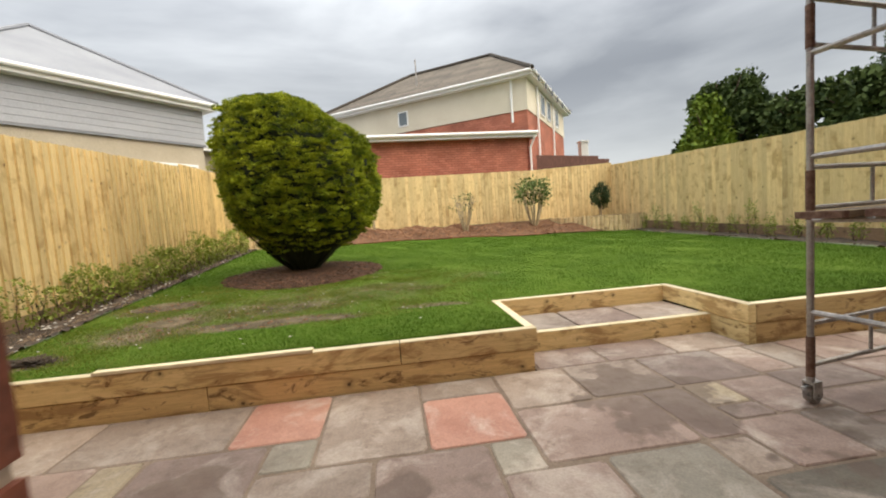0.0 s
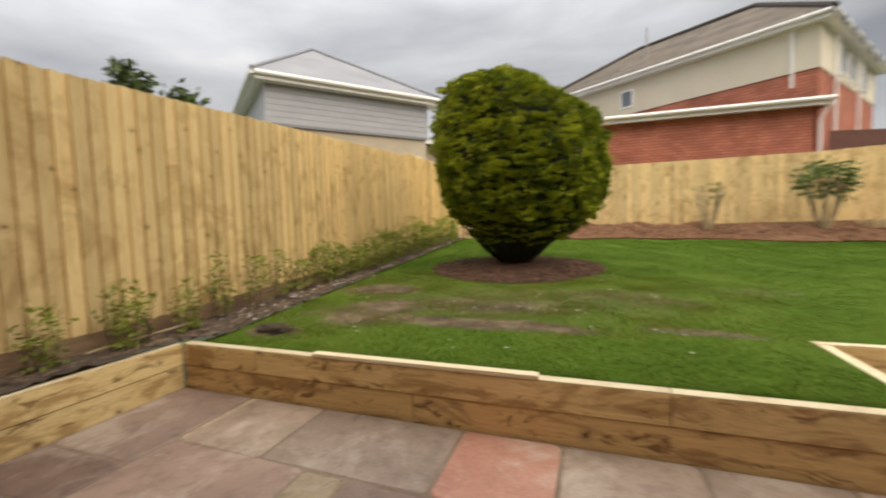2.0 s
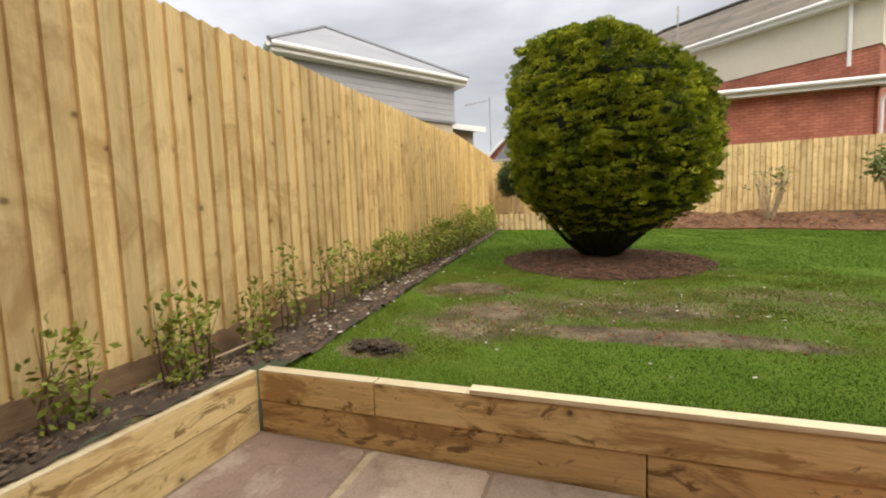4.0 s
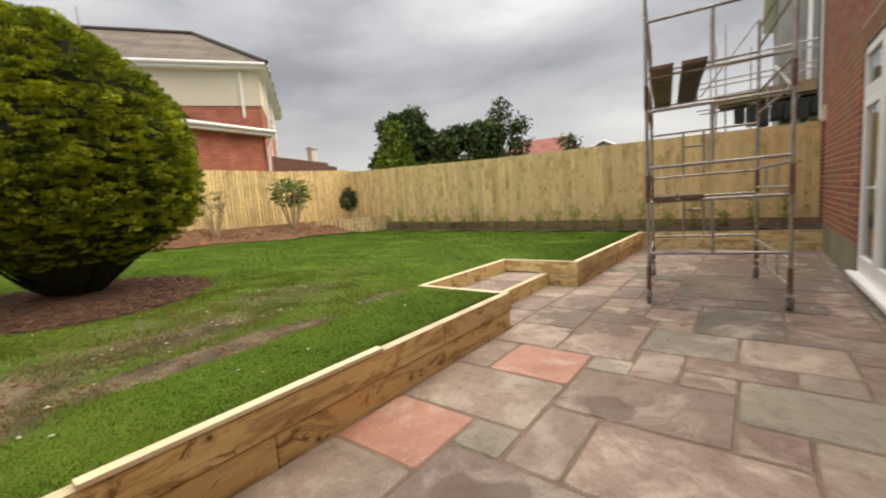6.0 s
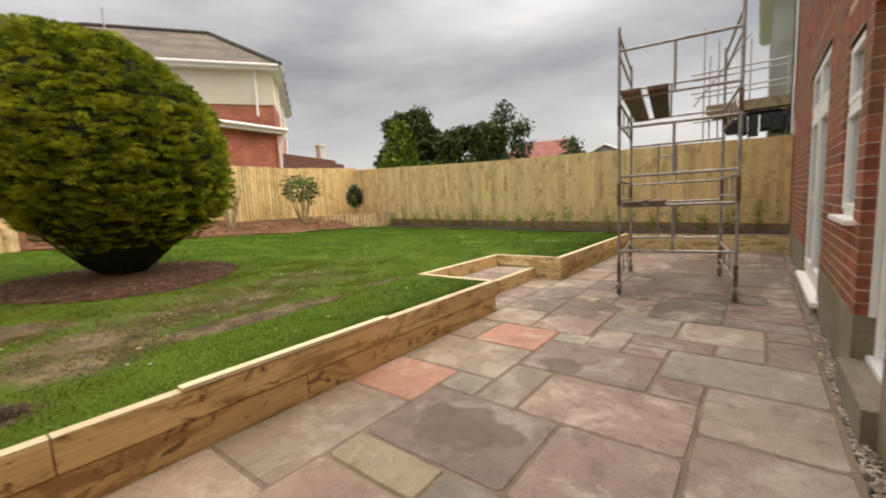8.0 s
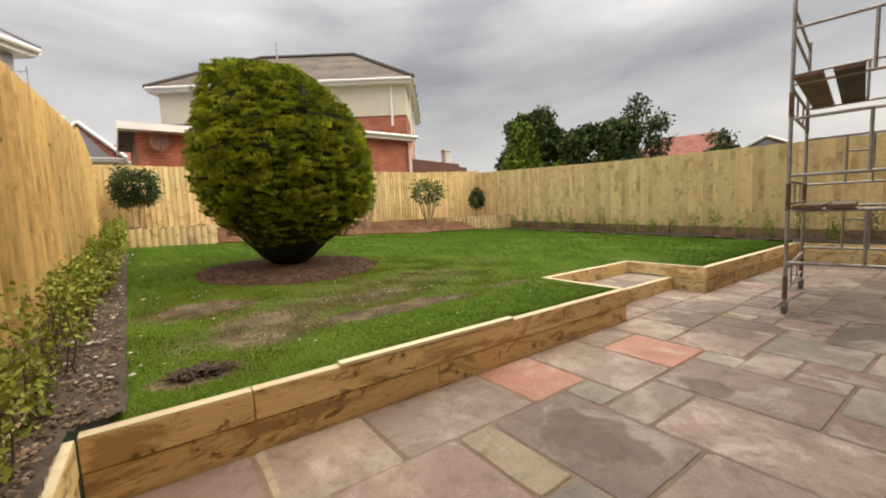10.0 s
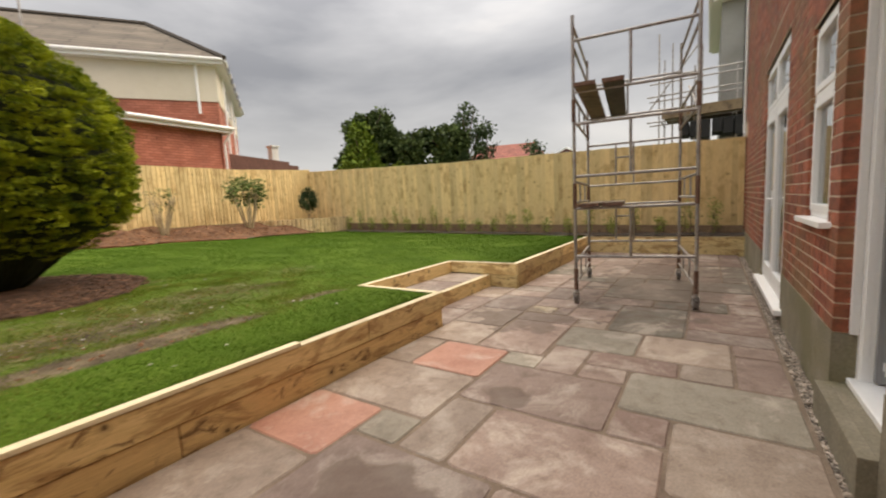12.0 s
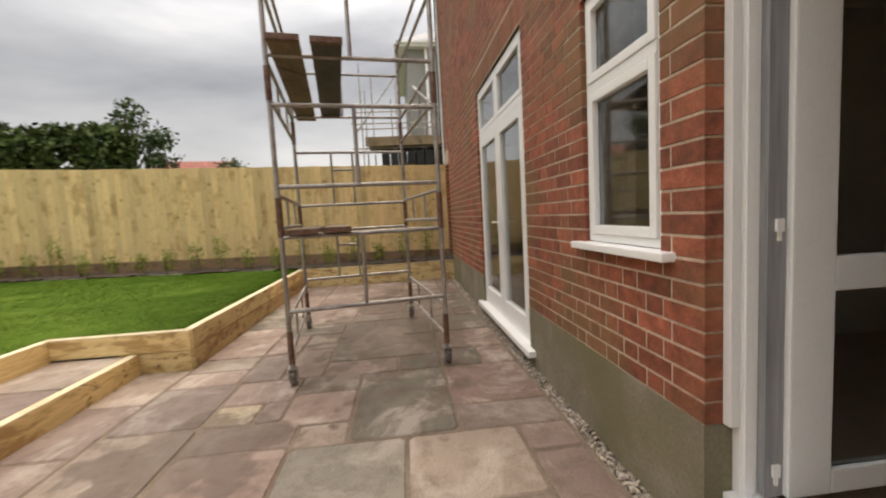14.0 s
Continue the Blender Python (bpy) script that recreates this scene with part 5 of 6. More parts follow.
sh = thing("scaffolded_house", (17.5, -2.5, 0.0), "grey rendered neighbouring house with white gutter, under scaffolding", "house")
part("wall", block(16.0, 22.0, -6.0, 0.45, -0.1, 7.95), GREY_RENDER, sh)
G = local_frame(16.0, 0.45, 0, -1)
bm = bmesh.new()
hip_roof(bm, G, -0.4, 6.85, -0.4, 6.4, 8.05, 10.2, 3.0, 3.0)
part("roof", bm, SLATE, sh)
eaves(G, 0, 6.45, 0, 6, 8.0, sh)
bm = bmesh.new()
tube(bm, (15.9, -0.3, 0), (15.9, -0.3, 7.9), 0.06)
part("downpipe", bm, WHITE, sh)
sc = thing("scaffolding", (15.3, 1.3, 0.0), "tube scaffolding with a boarded deck beside the grey house", "scaffolding")
for x, y, zt in ((14.8, 2.3, 6.9), (15.7, 2.2, 6.2), (14.8, 1.2, 5.6), (15.7, 1.0, 6.5), (14.8, 0.0, 5.5), (14.8, -1.3, 5.5), (15.2, 1.9, 6.6)):
    bm = bmesh.new()
    tube(bm, (x, y, 0), (x, y, zt), 0.028, 6)
    part("standard", bm, GALV, sc)
for z in (3.85, 4.75, 5.4):
    for x in (14.8, 15.7):
        bm = bmesh.new()
        tube(bm, (x, -2.2, z), (x, 2.7, z), 0.028, 6)
        part("ledger", bm, GALV, sc)
for y in (-1.2, 0.1, 1.1, 2.2):
    bm = bmesh.new()
    tube(bm, (14.5, y, 3.78), (15.95, y, 3.78), 0.028, 6)
    part("transom", bm, GALV, sc)
bm = bmesh.new()
tube(bm, (14.75, 2.6, 4.3), (14.75, 1.0, 6.4), 0.028, 6)
part("brace", bm, GALV, sc)
for k in range(6):
    part("deck_board", block(14.6 + k * 0.22, 14.81 + k * 0.22, -2.2, 2.1, 3.89, 3.93), PLANK, sc)
part("toe_board", block(14.56, 14.595, -2.2, 2.2, 3.89, 4.22), PLANK, sc, "brown toe board")
# A row of plain dark blocks fills the space below the deck boards.
for k in range(9):
    part("stored_tube_end", block(14.62, 15.8, -1.2 + k * 0.32, -0.92 + k * 0.32, 3.1 + 0.07 * (k % 3), 3.7), DARK, sc, "dark block filling the space under the deck")
cd = thing("soil_pipe", (8.35, 0.2, 2.5), "dark and pale pipes at the end of the house wall", "pipe")
bm = bmesh.new()
tube(bm, (7.86, 0.16, 2.6), (7.86, 0.16, 6.0), 0.035)
part("pipe", bm, DARK, cd)
bm = bmesh.new()
tube(bm, (7.80, 0.152, 2.3), (7.80, 0.152, 6.0), 0.022)
part("pipe", bm, WHITE, cd, "pale pipe")


# ---- distant trees ----
def tree(label, x, y, base, h, r, mat, seed, conifer=False, count=900, leaf=0.3):
    rg = np.random.default_rng(seed)
    t = thing("tree", (x, y, base), label, "tree")
    bm = bmesh.new()
    tube(bm, (x, y, base), (x, y, base + h * 0.85), r * 0.09, 8, r * 0.02)
    for k in range(7):
        a, z = rg.uniform(0, math.tau), base + h * rg.uniform(0.3, 0.7)
        tube(bm, (x, y, z), (x + r * 0.7 * math.cos(a), y + r * 0.7 * math.sin(a), z + h * 0.18), r * 0.035, 5, r * 0.01)
    part("trunk", bm, BARK, t)
    cs, ns = [], []
    blobs = 16 if not conifer else 1
    for k in range(blobs):
        m = count // blobs
        d = rg.normal(0, 1, (m, 3))
        d /= np.linalg.norm(d, axis=1, keepdims=True)
        if conifer:
            q = rg.random(m) ** 0.8
            rad = r * (1.05 - q) * (0.8 + 0.3 * rg.random(m)) + 0.1
            a = rg.uniform(0, math.tau, m)
            c = np.stack([x + rad * np.cos(a), y + rad * np.sin(a), base + h * (0.05 + 0.97 * q)], 1)
            d = np.stack([np.cos(a), np.sin(a), 0.5 + 0 * a], 1)
        else:
            a, u = rg.uniform(0, math.tau), rg.random()
            br = r * rg.uniform(0.22, 0.48)
            k0 = np.array([x + (r - br) * math.cos(a) * (1 - 0.5 * u), y + (r - br) * math.sin(a) * (1 - 0.5 * u), base + h * (0.35 + 0.58 * u) - br * 0.4])
            c = k0 + d * br * rg.uniform(0.5, 1.1, (m, 1))
        cs.append(c)
        ns.append(d)
    v, f = leaves(np.concatenate(cs), np.concatenate(ns), leaf, rg, 3, 0.5, 0.6)
    numpy_mesh("crown", v, f, mat, t)


tree("green conifer beyond the far fence", 16.7, 19.2, 0, 6.3, 2.1, CONIFER_LEAF, 31, True, 2200)
tree("tall dark conifer beyond the far fence", 18.5, 20.0, 0, 8.3, 2.75, TREE_LEAF, 32, False, 6000)
tree("low green shrub tree beyond the fence", 17.8, 17.2, 0, 4.1, 1.4, CONIFER_LEAF, 33, False, 700)
tree("dark evergreen tree beyond the fence", 18.8, 15.9, 0, 6.3, 1.9, TREE_LEAF, 34, False, 2800)
tree("dark evergreen tree beyond the fence", 19.6, 14.4, 0, 6.1, 1.9, TREE_LEAF, 35, False, 2700)
tree("open-crowned tree with gaps between its boughs", 20.4, 13.5, 0, 7.9, 1.5, SHRUB, 36, False, 750, 0.22)
tree("open-crowned tree with gaps between its boughs", 20.9, 12.4, 0, 6.6, 1.2, SHRUB, 37, False, 450, 0.22)
tree("small distant tree beside a red roof", 31.0, 13.2, 0, 6.6, 1.3, SHRUB, 38, False, 350)
tree("distant tree behind the bungalow side", -13.6, 9.0, 0, 6.7, 1.4, TREE_LEAF, 39, False, 500, 0.25)
tree("distant tree behind the bungalow side", -12.7, 10.4, 0, 6.3, 1.0, TREE_LEAF, 40, False, 350, 0.25)

# ---- small ground detail ----


def scatter(name, mat, label, pts, size, seed, parent=None):
    """Small angular stones or chips: four-sided pyramids of uneven size, in one mesh."""
    rg = np.random.default_rng(seed)
    m = len(pts)
    base = np.array([[-1, -1, -0.4], [1, -0.8, -0.4], [0.9, 1, -0.4], [-1, 0.8, -0.4], [-0.5, -0.5, 0.5], [0.6, -0.4, 0.6], [0.4, 0.6, 0.5], [-0.6, 0.4, 0.6]])
    quads = np.array([[0, 3, 2, 1], [4, 5, 6, 7], [0, 1, 5, 4], [1, 2, 6, 5], [2, 3, 7, 6], [3, 0, 4, 7]])
    s = rg.uniform(0.5, 1.3, (m, 1, 3)) * size * np.array([1, 0.7, 0.5])
    a = rg.uniform(0, math.tau, m)
    R3 = np.zeros((m, 3, 3))
    R3[:, 0, 0], R3[:, 0, 1], R3[:, 1, 0], R3[:, 1, 1], R3[:, 2, 2] = np.cos(a), -np.sin(a), np.sin(a), np.cos(a), 1
    v = np.einsum("nij,nkj->nki", R3, base[None] * s * 0.5) + pts[:, None, :] + rg.normal(0, 0.001, (m, 8, 3))
    f = quads[None] + (np.arange(m) * 8)[:, None, None]
    return numpy_mesh(name, v.reshape(-1, 3), f.reshape(-1, 4), mat, parent, label, "stuff")


rg = np.random.default_rng(77)
m = 7000
gx = rg.uniform(-4.0, 7.1, m)
scatter("gravel", GRAVEL, "mixed pale and grey gravel strip between paving and plinth", np.stack([gx, rg.uniform(0.138, 0.238, m), rg.uniform(-0.045, -0.012, m)], 1), 0.027, 1)
bm = bmesh.new()
box(bm, -6, 7.2, 0.10, 0.226, -0.14, -0.04)
structure("gravel_bed", bm, SOIL, "dark base of the gravel strip")
m = 2600
a, r = rg.uniform(0, math.tau, m), 1.27 * np.sqrt(rg.random(m))
x, y = -1.43 + r * np.cos(a), 6.85 + 0.93 * r * np.sin(a)
scatter("bark_chips", DARK_CHIP, "loose bark chips round the yew", np.stack([x, y, lawn_z(x, y) + 0.02 + 0.09 * (1 - r / 1.3)], 1), 0.045, 2)
m = 2600
x, y = rg.uniform(-3.8, 7.9, m), rg.uniform(11.5, 12.95, m)
scatter("soil_clods", CHIP, "reddish-brown clods on the far border", np.stack([x, y, border_height(x, y) + 0.01], 1)[y > border_edge(x)], 0.07, 3)
m = 6500
y = rg.uniform(0.5, 11.2, m)
x = np.where(y < 3.1, rg.uniform(-3.8, -3.5, m), rg.uniform(-3.8, 0, m) * 0 + bed_edge(y) - rg.random(m) * 0.45)
scatter("soil_clods", LITTER, "brown crumbs and leaf litter on the side bed", np.stack([x, y, lawn_z(x, y) + 0.035], 1), 0.026, 4)
m = 170
x = bed_edge(y[:m] * 0.7 + 3.1) - rg.random(m) * 0.4
yy = y[:m] * 0.7 + 3.1
x, yy = x + rg.uniform(-0.08, 0.25, m) * (rg.random(m) < 0.3), yy * 1.0
scatter("pale_stones", PALE_CHIP, "pale stones and dry leaves on the side bed", np.stack([x, yy, lawn_z(x, yy) + 0.05], 1), 0.034, 5)
x, y = rg.uniform(-3.1, 0.4, 60), rg.uniform(3.3, 6.0, 60)
scatter("pale_stones", PALE_CHIP, "tiny pale flecks on the worn lawn", np.stack([x, y, lawn_z(x, y) + 0.012], 1), 0.022, 8)
x, y = rg.uniform(-3.1, 0.4, 900), rg.uniform(3.2, 5.4, 900)
k = wear_at(x, y) > rg.uniform(0.15, 0.8, 900)
scatter("soil_clods", CHIP, "crumbs of earth on worn lawn patches", np.stack([x, y, lawn_z(x, y) + 0.008], 1)[k], 0.028, 6)
x, y = rg.uniform(-3.15, -2.65, 1600), rg.uniform(3.3, 3.6, 1600)
k = ((x + 2.9) / 0.19) ** 2 + ((y - 3.45) / 0.09) ** 2 < rg.uniform(0.1, 1.2, 1600)
scatter("soil_mound", SOIL, "small heap of dark soil on the lawn edge", np.stack([x, y, lawn_z(x, y) + 0.01 + 0.04 * rg.random(1600)], 1)[k], 0.026, 7)


def blades(name, mat, label, x, y, h, seed):
    """Grass blades as bent slim triangles, in one mesh."""
    rg = np.random.default_rng(seed)
    m = len(x)
    b = np.stack([x, y, lawn_z(x, y) + 0.002], 1)
    a = rg.uniform(0, math.tau, m)
    side = np.stack([np.cos(a), np.sin(a), 0 * a], 1) * rg.uniform(0.0016, 0.003, (m, 1)) * (1 + 0.25 * (y[:, None] - 3))
    tip = b + np.stack([rg.normal(0, 0.35, m), rg.normal(0, 0.35, m), np.ones(m)], 1) * h[:, None]
    v = np.stack([b - side, b + side, tip], 1).reshape(-1, 3)
    return numpy_mesh(name, v, np.arange(m * 3).reshape(-1, 3), mat, None, label, "stuff")


m = 380000
y = 3.1 + 8.4 * rg.random(m) ** 1.7
x = rg.uniform(-3.6, 7.3, m)
w = wear_at(x, y)
mid = np.clip((y - 3.75 - 0.12 * np.sin(x * 3)) / 0.25, 0, 1) * np.clip((6.6 - y) / 0.8, 0, 1) * np.clip((1.6 - x) / 1.2, 0, 1)
mid = np.maximum(mid, np.clip((-1.6 - x) / 0.5, 0, 1) * np.clip((6.6 - y) / 0.8, 0, 1))
ok = turf_keep(x, y) & (rg.random(m) > w * 1.7) & (rg.random(m) > mid * 0.72) & ((x + 1.5) ** 2 + ((y - 6.85) / 0.93) ** 2 > 1.5)
clump = 0.5 + 0.5 * np.sin(x * 9 + 2 * np.sin(y * 7)) * np.sin(y * 11 + np.sin(x * 5))
blades("grass", BLADE, "short mown green grass", x[ok], y[ok], (0.0068 + 0.003 * clump[ok]) * rg.uniform(0.6, 1.3, ok.sum()), 9)
m = 190000
x, y = rg.uniform(-3.3, 1.6, m), rg.uniform(3.12, 6.6, m)
mid = np.clip((y - 3.75 - 0.12 * np.sin(x * 3)) / 0.25, 0, 1) * np.clip((6.6 - y) / 0.8, 0, 1) * np.clip((1.6 - x) / 1.2, 0, 1)
mid = np.maximum(mid, np.clip((-1.6 - x) / 0.5, 0, 1) * np.clip((6.6 - y) / 0.8, 0, 1))
patchy = 0.5 + 0.3 * np.sin(x * 6 + 2 * np.sin(y * 5)) + 0.3 * np.sin(y * 9 + 2 * np.sin(x * 4))
ok = turf_keep(x, y) & (rg.random(m) < mid * np.clip(patchy, 0.25, 1)) & (wear_at(x, y) < 0.62)
blades("worn_grass", BLADE_DRY, "yellowish worn grass on the lawn", x[ok], y[ok], 0.013 * rg.uniform(0.5, 1.4, ok.sum()), 10)

# ---- paving slabs ----
XE = (-3.42, -3.05, -2.68, -2.38, -2.07, -1.75, -1.49, -1.24, -1.08, -0.80, -0.51, -0.17, 0.14, 0.47, 0.73, 0.82, 1.10, 1.42, 1.73, 2.05, 2.36, 2.69,
      3.0, 3.3, 3.6, 3.95, 4.3, 4.65, 5.0, 5.35, 5.7, 6.1, 6.5, 6.85, 7.2)
YE = (3.02, 2.72, 2.40, 2.09, 1.78, 1.48, 1.16, 0.86, 0.54, 0.243)
PLAN = ("AABBCCCCDDEEGGHHHppqqrrssstttuuvvv", "AABBCCCCDDEEFFHHHppqqrrssstttuuvvv", "JJKKKNOOOPEEFFUUU|woyyrrzz11122233", "JJLLLNOOOQQSSRUUU|wnnxxzz111222333".replace("zz111222333", "zz11122233"),
        "MMLLLiOOOTTSSVVVWWmnnxx44556667777", "MM888igggTTSSYYXWWjjj99445566677", "!!!@@@gggTTeddd" "XZZjjj99####%%%&&&&", "!!!@@@hh((ffdddaZZlkk))####%%%&&&&", "***+++hh((ffdddbbclkk))::::;;;====")
TONE = {"buff": "BCEGHQVf4W", "pink": "KLOSZmnsUz28bq7g1", "red": "DF", "green": "PRAYi)hd", "brown": "XkJelr6#M+c=", "dark": "jyt5x%;:", "yellow": "No@"}
terrace = thing("paving", (1.9, 1.6, 0.0), "terrace of mixed riven sandstone slabs in random sizes", "paving")
cells = {}
for r, row in enumerate(PLAN):
    row = (row + row[-1] * 34)[:34]
    for c, ch_ in enumerate(row):
        cells.setdefault(ch_, []).append((c, r))
rgs = random.Random(9)


def slab(x0, x1, y0, y1, z, tone, parent):
    """A riven slab with a worn, slightly uneven outline."""
    bm = bmesh.new()
    j = 0.0105
    x0, x1, y0, y1 = x0 + j, x1 - j, y0 + j, y1 - j
    out = []
    for (ax_, ay_), (bx_, by_) in zip(((x0, y0), (x1, y0), (x1, y1), (x0, y1)), ((x1, y0), (x1, y1), (x0, y1), (x0, y0))):
        for t in (0.0, 0.04, 0.35, 0.65, 0.96):
            w = 0.012 if t == 0.0 else 0.0
            px, py = ax_ + (bx_ - ax_) * t, ay_ + (by_ - ay_) * t
            cx_, cy_ = (x0 + x1) / 2, (y0 + y1) / 2
            px += math.copysign(w, cx_ - px) + rgs.uniform(-0.003, 0.003)
            py += math.copysign(w, cy_ - py) + rgs.uniform(-0.003, 0.003)
            out.append((px, py))
    cx_, cy_ = (x0 + x1) / 2, (y0 + y1) / 2
    rings = []
    for zz_, ins in ((z - 0.04, 0), (z - 0.006, 0), (z, 0.007)):
        rings.append([bm.verts.new((px + math.copysign(ins, cx_ - px), py + math.copysign(ins, cy_ - py), zz_)) for px, py in out])
    for a_, b_ in zip(rings, rings[1:]):
        for i in range(len(out)):
            k = (i + 1) % len(out)
            bm.faces.new((a_[i], a_[k], b_[k], b_[i]))
    bm.faces.new(rings[2])
    ob = part("slab", bm, SLAB[tone], parent)
    return ob


for ch_, cs in cells.items():
    c0, c1 = min(c for c, _ in cs), max(c for c, _ in cs) + 1
    r0, r1 = min(r for _, r in cs), max(r for _, r in cs) + 1
    tone = next((k for k, v in TONE.items() if ch_ in v), "pink")
    if ch_ in "pqrsowyznxmj9lk)|HUVWYXZdabcAJKL":
        continue
    if XE[c0] < 4.2 < XE[c1]:
        slab(4.28, XE[c1], YE[r1], YE[r0], rgs.uniform(-0.003, 0.002), tone, terrace)
        continue
    slab(XE[c0], XE[c1], YE[r1], YE[r0], rgs.uniform(-0.003, 0.002), tone, terrace)
MIDDLE = ((-3.42, -2.72, 2.15, 3.02, "pink"), (-3.42, -2.72, 1.78, 2.15, "brown"), (-2.72, -2.10, 2.42, 3.02, "yellow"), (-2.72, -1.75, 1.78, 2.42, "pink"), (-2.72, -1.75, 1.48, 1.78, "buff"), (0.14, 0.73, 0.243, 1.16, "green"), (0.73, 1.34, 0.243, 0.54, "pink"), (1.34, 1.605, 0.243, 0.54, "pink"), (0.73, 1.025, 0.54, 0.865, "buff"),
          (0.73, 1.025, 0.865, 1.485, "brown"), (1.025, 1.605, 0.54, 1.175, "buff"), (1.025, 1.605, 1.175, 1.82, "green"), (0.47, 0.725, 1.16, 1.485, "pink"),
          (0.47, 1.025, 1.485, 1.80, "pink"), (0.73, 1.63, 1.82, 2.42, "pink"), (0.73, 1.31, 2.42, 3.02, "buff"), (1.605, 1.925, 0.243, 0.865, "pink"),
          (1.925, 2.60, 0.243, 0.865, "brown"), (1.62, 2.60, 0.865, 1.51, "dark"), (1.605, 1.86, 1.51, 1.82, "buff"), (1.86, 2.32, 1.51, 1.96, "pink"),
          (2.32, 2.64, 1.51, 1.96, "buff"), (1.63, 1.94, 1.82, 2.44, "pink"), (1.94, 2.23, 2.14, 2.45, "yellow"), (1.94, 2.23, 1.96, 2.14, "pink"),
          (2.23, 2.64, 1.96, 2.45, "pink"), (1.31, 1.95, 2.44, 3.02, "buff"), (1.95, 2.64, 2.45, 3.02, "pink"))
EAST = ((2.64, 2.96, 2.49, 3.02), (2.96, 3.28, 2.49, 3.02), (2.60, 2.94, 1.22, 1.83), (2.94, 3.62, 0.86, 1.83), (2.60, 3.03, 0.243, 0.52), (2.60, 3.03, 0.52, 0.86),
        (2.60, 2.94, 0.86, 1.22), (2.64, 3.36, 1.83, 2.16), (3.36, 3.86, 1.83, 2.16), (2.64, 3.28, 2.16, 2.49), (3.28, 3.90, 2.49, 3.02), (3.28, 3.86, 2.16, 2.49), (3.62, 4.28, 0.86, 1.45))
EAST_2 = ((3.62, 4.28, 1.45, 1.83), (3.03, 3.62, 0.243, 0.86), (3.62, 4.28, 0.243, 0.86), (3.86, 4.28, 1.83, 2.49), (3.90, 4.28, 2.49, 3.02))
EAST_TONES = "pink buff pink dark brown dark dark pink buff pink pink brown dark dark brown dark dark pink".split()
for x0, x1, y0, y1, t in MIDDLE:
    slab(x0, x1, y0, y1, rgs.uniform(-0.003, 0.002), t, terrace)
for (x0, x1, y0, y1), t in zip(EAST + EAST_2, EAST_TONES):
    slab(x0, x1, y0, y1, rgs.uniform(-0.003, 0.002), t, terrace)
tagged(terrace, kind="structure")
for x0, x1, t in ((1.14, 1.75, "pink"), (1.75, 2.4, "pink"), (2.4, 3.065, "buff")):
    slab(x0, x1, 3.02, 3.45, 0.0, t, terrace)
for x0, x1, t in ((1.145, 1.75, "buff"), (1.75, 2.4, "pink"), (2.4, 3.06, "buff")):
    slab(x0, x1, 3.535, 4.135, 0.172, t, terrace)

# ---- bricks of the house wall ----
COURSE = 0.0826
wall_thing = thing("brickwork", (1.0, 0.09, 0.47), "red brick face of the house wall with pale mortar joints", "wall")
wall_thing["kind"] = "structure"
shared = {}


def brick_mesh(w, d, h):
    key = (round(w, 3), round(d, 3), round(h, 3))
    if key not in shared:
        bm = bmesh.new()
        box(bm, -key[0] / 2, key[0] / 2, -key[1], 0, 0, key[2])
        bmesh.ops.bevel(bm, geom=[e for e in bm.edges if e.verts[0].co.y > -0.001 and e.verts[1].co.y > -0.001], offset=0.002, segments=1, affect="EDGES")
        me = bpy.data.meshes.new("brick")
        bm.to_mesh(me)
        bm.free()
        me.materials.append(BRICK)
        shared[key] = me
    return shared[key]


def free_spans(z0, z1):
    """Stretches of one course between the openings (with the arch zone over each left out)."""
    edge = [(-6.0, 7.88)]
    for x0, x1, b0, b1 in OPENINGS:
        if z0 < b1 + 0.235 and z1 > b0 + 0.025 and z1 > 0.45:
            wide = 0.0 if z0 < b1 - 0.01 else 0.09
            new_edge = []
            for a, b in edge:
                if x0 - wide > a and x1 + wide < b:
                    new_edge += [(a, x0 - wide), (x1 + wide, b)]
                else:
                    new_edge.append((a, b))
            edge = new_edge
    return edge


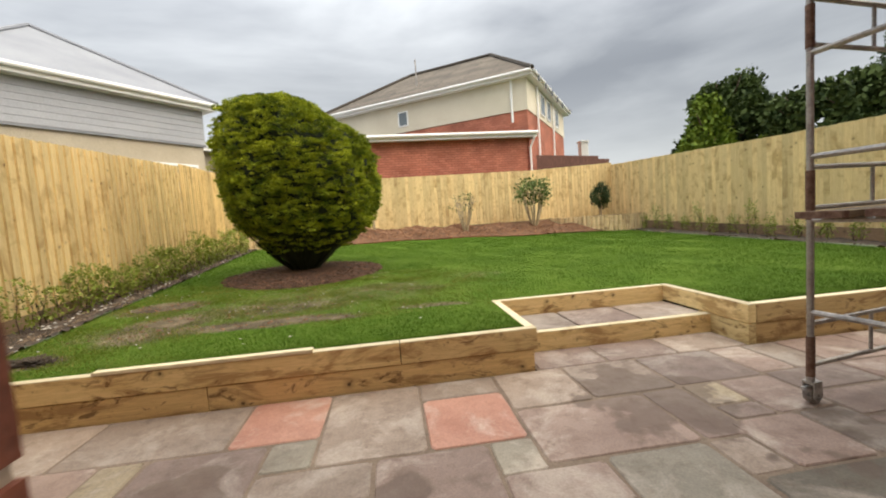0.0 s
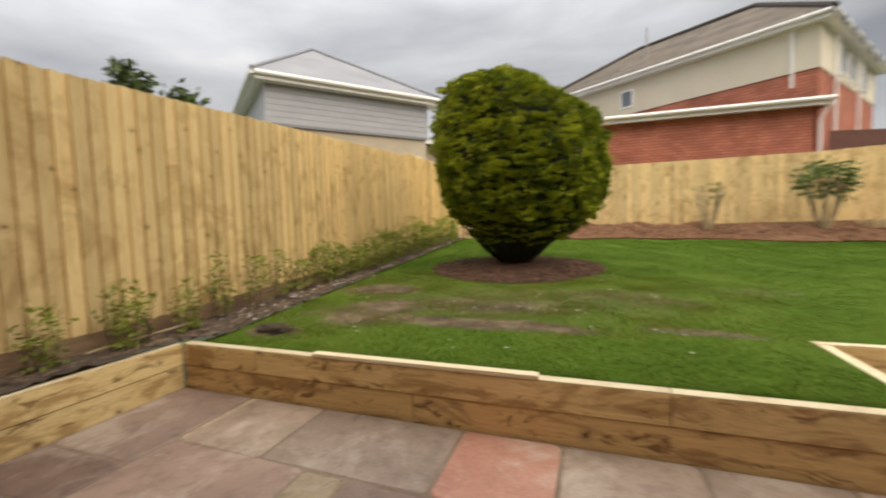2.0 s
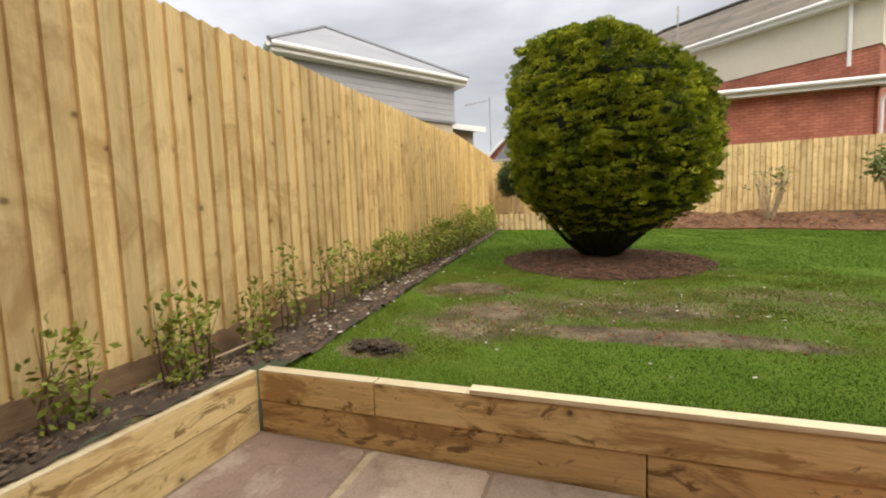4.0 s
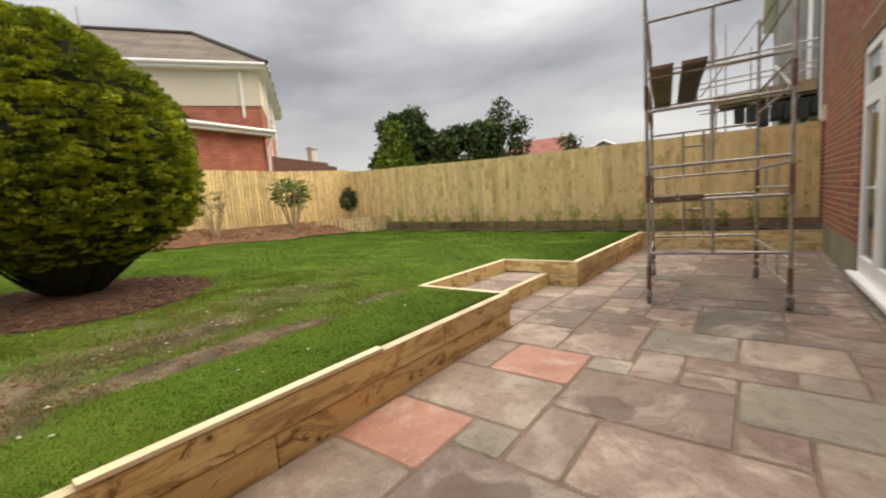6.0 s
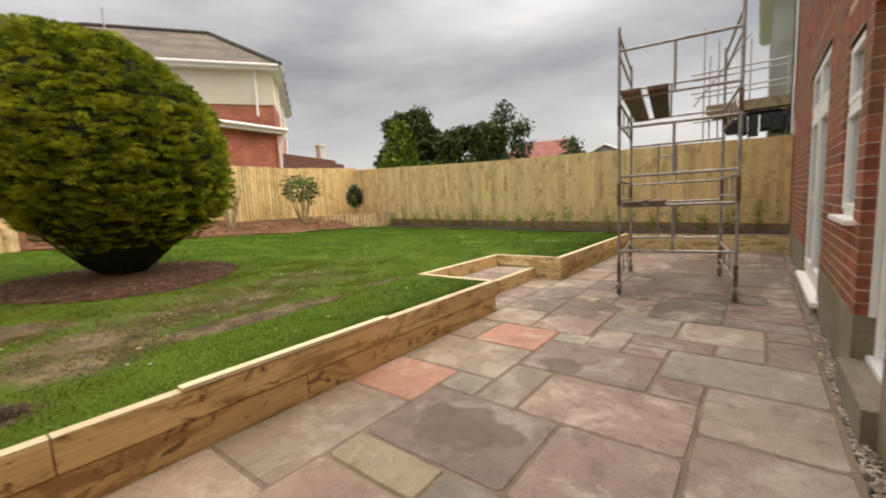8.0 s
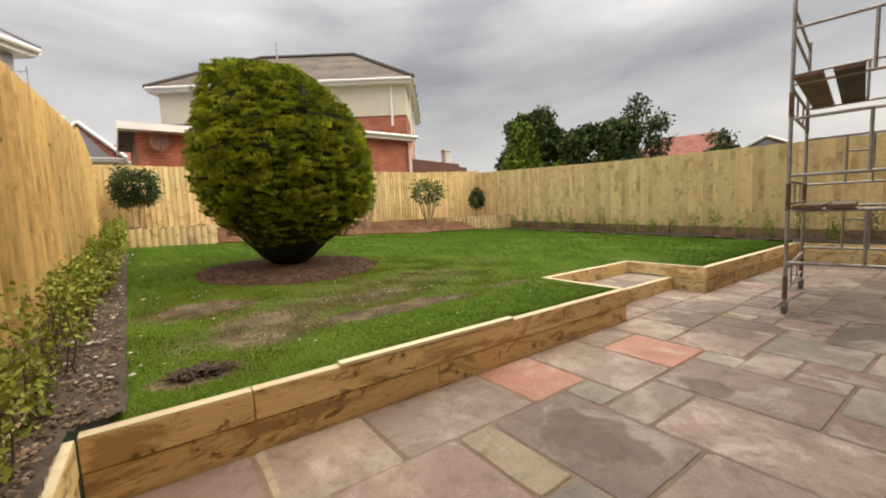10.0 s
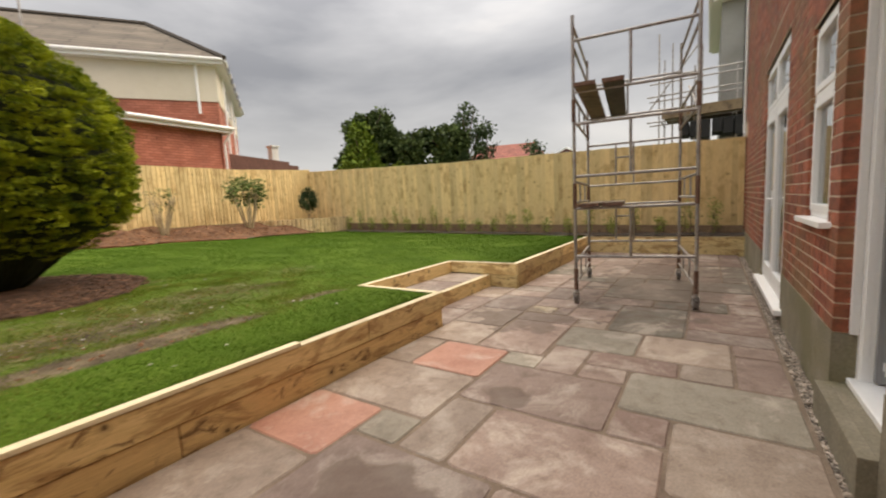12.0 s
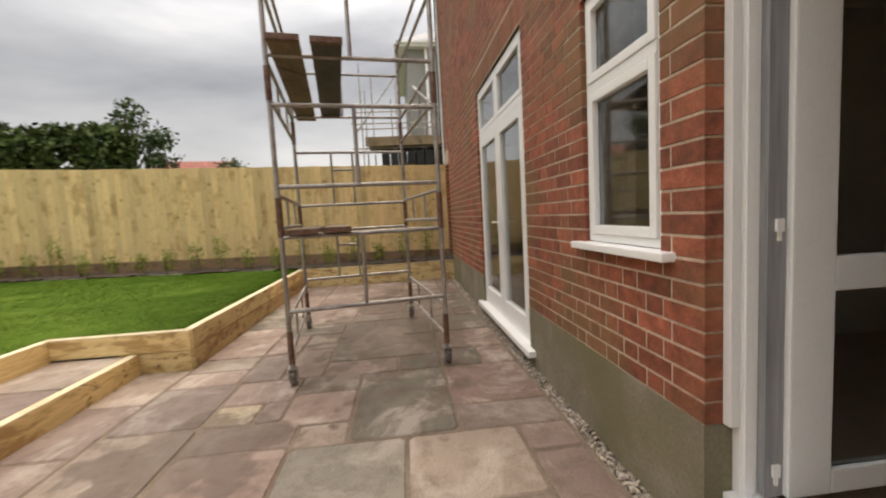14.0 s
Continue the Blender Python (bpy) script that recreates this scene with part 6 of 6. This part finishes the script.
left = []
course = 0
z = 0.455
rgb = random.Random(21)
picked = []
while z < 5.95:
    for a, b in free_spans(z, z + COURSE):
        x, k = a, course
        while x < b - 0.02:
            w = 0.215 if k % 2 == 0 else 0.1025
            if x == a and course % 2:
                w = 0.165
            x1 = min(x + w, b)
            if b - x1 < 0.06:
                x1 = b
            corner = any(abs(x - o[1]) < 0.001 or abs(x1 - o[0]) < 0.001 for o in OPENINGS)
            picked.append((x, x1, z, corner))
            x = x1 + 0.0105
            k += 1
    z += COURSE
    course += 1
picked.sort(key=lambda p: (0 if (-2.3 < p[0] < 2.7 and p[2] < 2.75) else 1, abs(p[0] - 0.2) + 0.5 * abs(p[2] - 1.3)))
for x, x1, z, corner in picked[:300]:
    ob = new("brick", brick_mesh(x1 - x, 0.1 if corner else 0.02, COURSE - 0.0105))
    ob.parent = wall_thing
    ob.location = (Vector(((x + x1) / 2, 0.1 + rgb.uniform(-0.001, 0.0015), z)) - wall_thing.location)
vs, fs = [], []
unit = np.array([(0, 0, 0), (1, 0, 0), (1, 1, 0), (0, 1, 0), (0, 0, 1), (1, 0, 1), (1, 1, 1), (0, 1, 1)], float)
ufs = np.array([(0, 3, 2, 1), (4, 5, 6, 7), (0, 1, 5, 4), (1, 2, 6, 5), (2, 3, 7, 6), (3, 0, 4, 7)])
for i, (x, x1, z, corner) in enumerate(picked[300:]):
    d = 0.1 if corner else 0.02
    vs.append(unit * np.array([x1 - x, d, COURSE - 0.0105]) + np.array([x, 0.1 - d + rgb.uniform(-0.001, 0.0015), z]))
    fs.append(ufs + i * 8)
numpy_mesh("brickwork_rest", np.concatenate(vs), np.concatenate(fs), BRICK_ST, wall_thing, "further red bricks of the wall", "stuff")
for x0, x1, b0, b1 in OPENINGS[:3]:
    arch = part("arch", block(x0 - 0.088, x1 + 0.088, 0.06, 0.092, b1, b1 + 0.012), MORTAR, wall_thing, "mortar bed over the opening")
    m = round((x1 - x0 + 0.17) / 0.083)
    for i in range(m):
        x = x0 - 0.08 + (x1 - x0 + 0.16) * (i + 0.5) / m
        bm = block(x - 0.0355, x + 0.0355, 0.075, 0.101, b1 + 0.014, b1 + 0.225)
        part("brick", bm, BRICK, arch)
wall_thing.location.y += HOUSE_Y
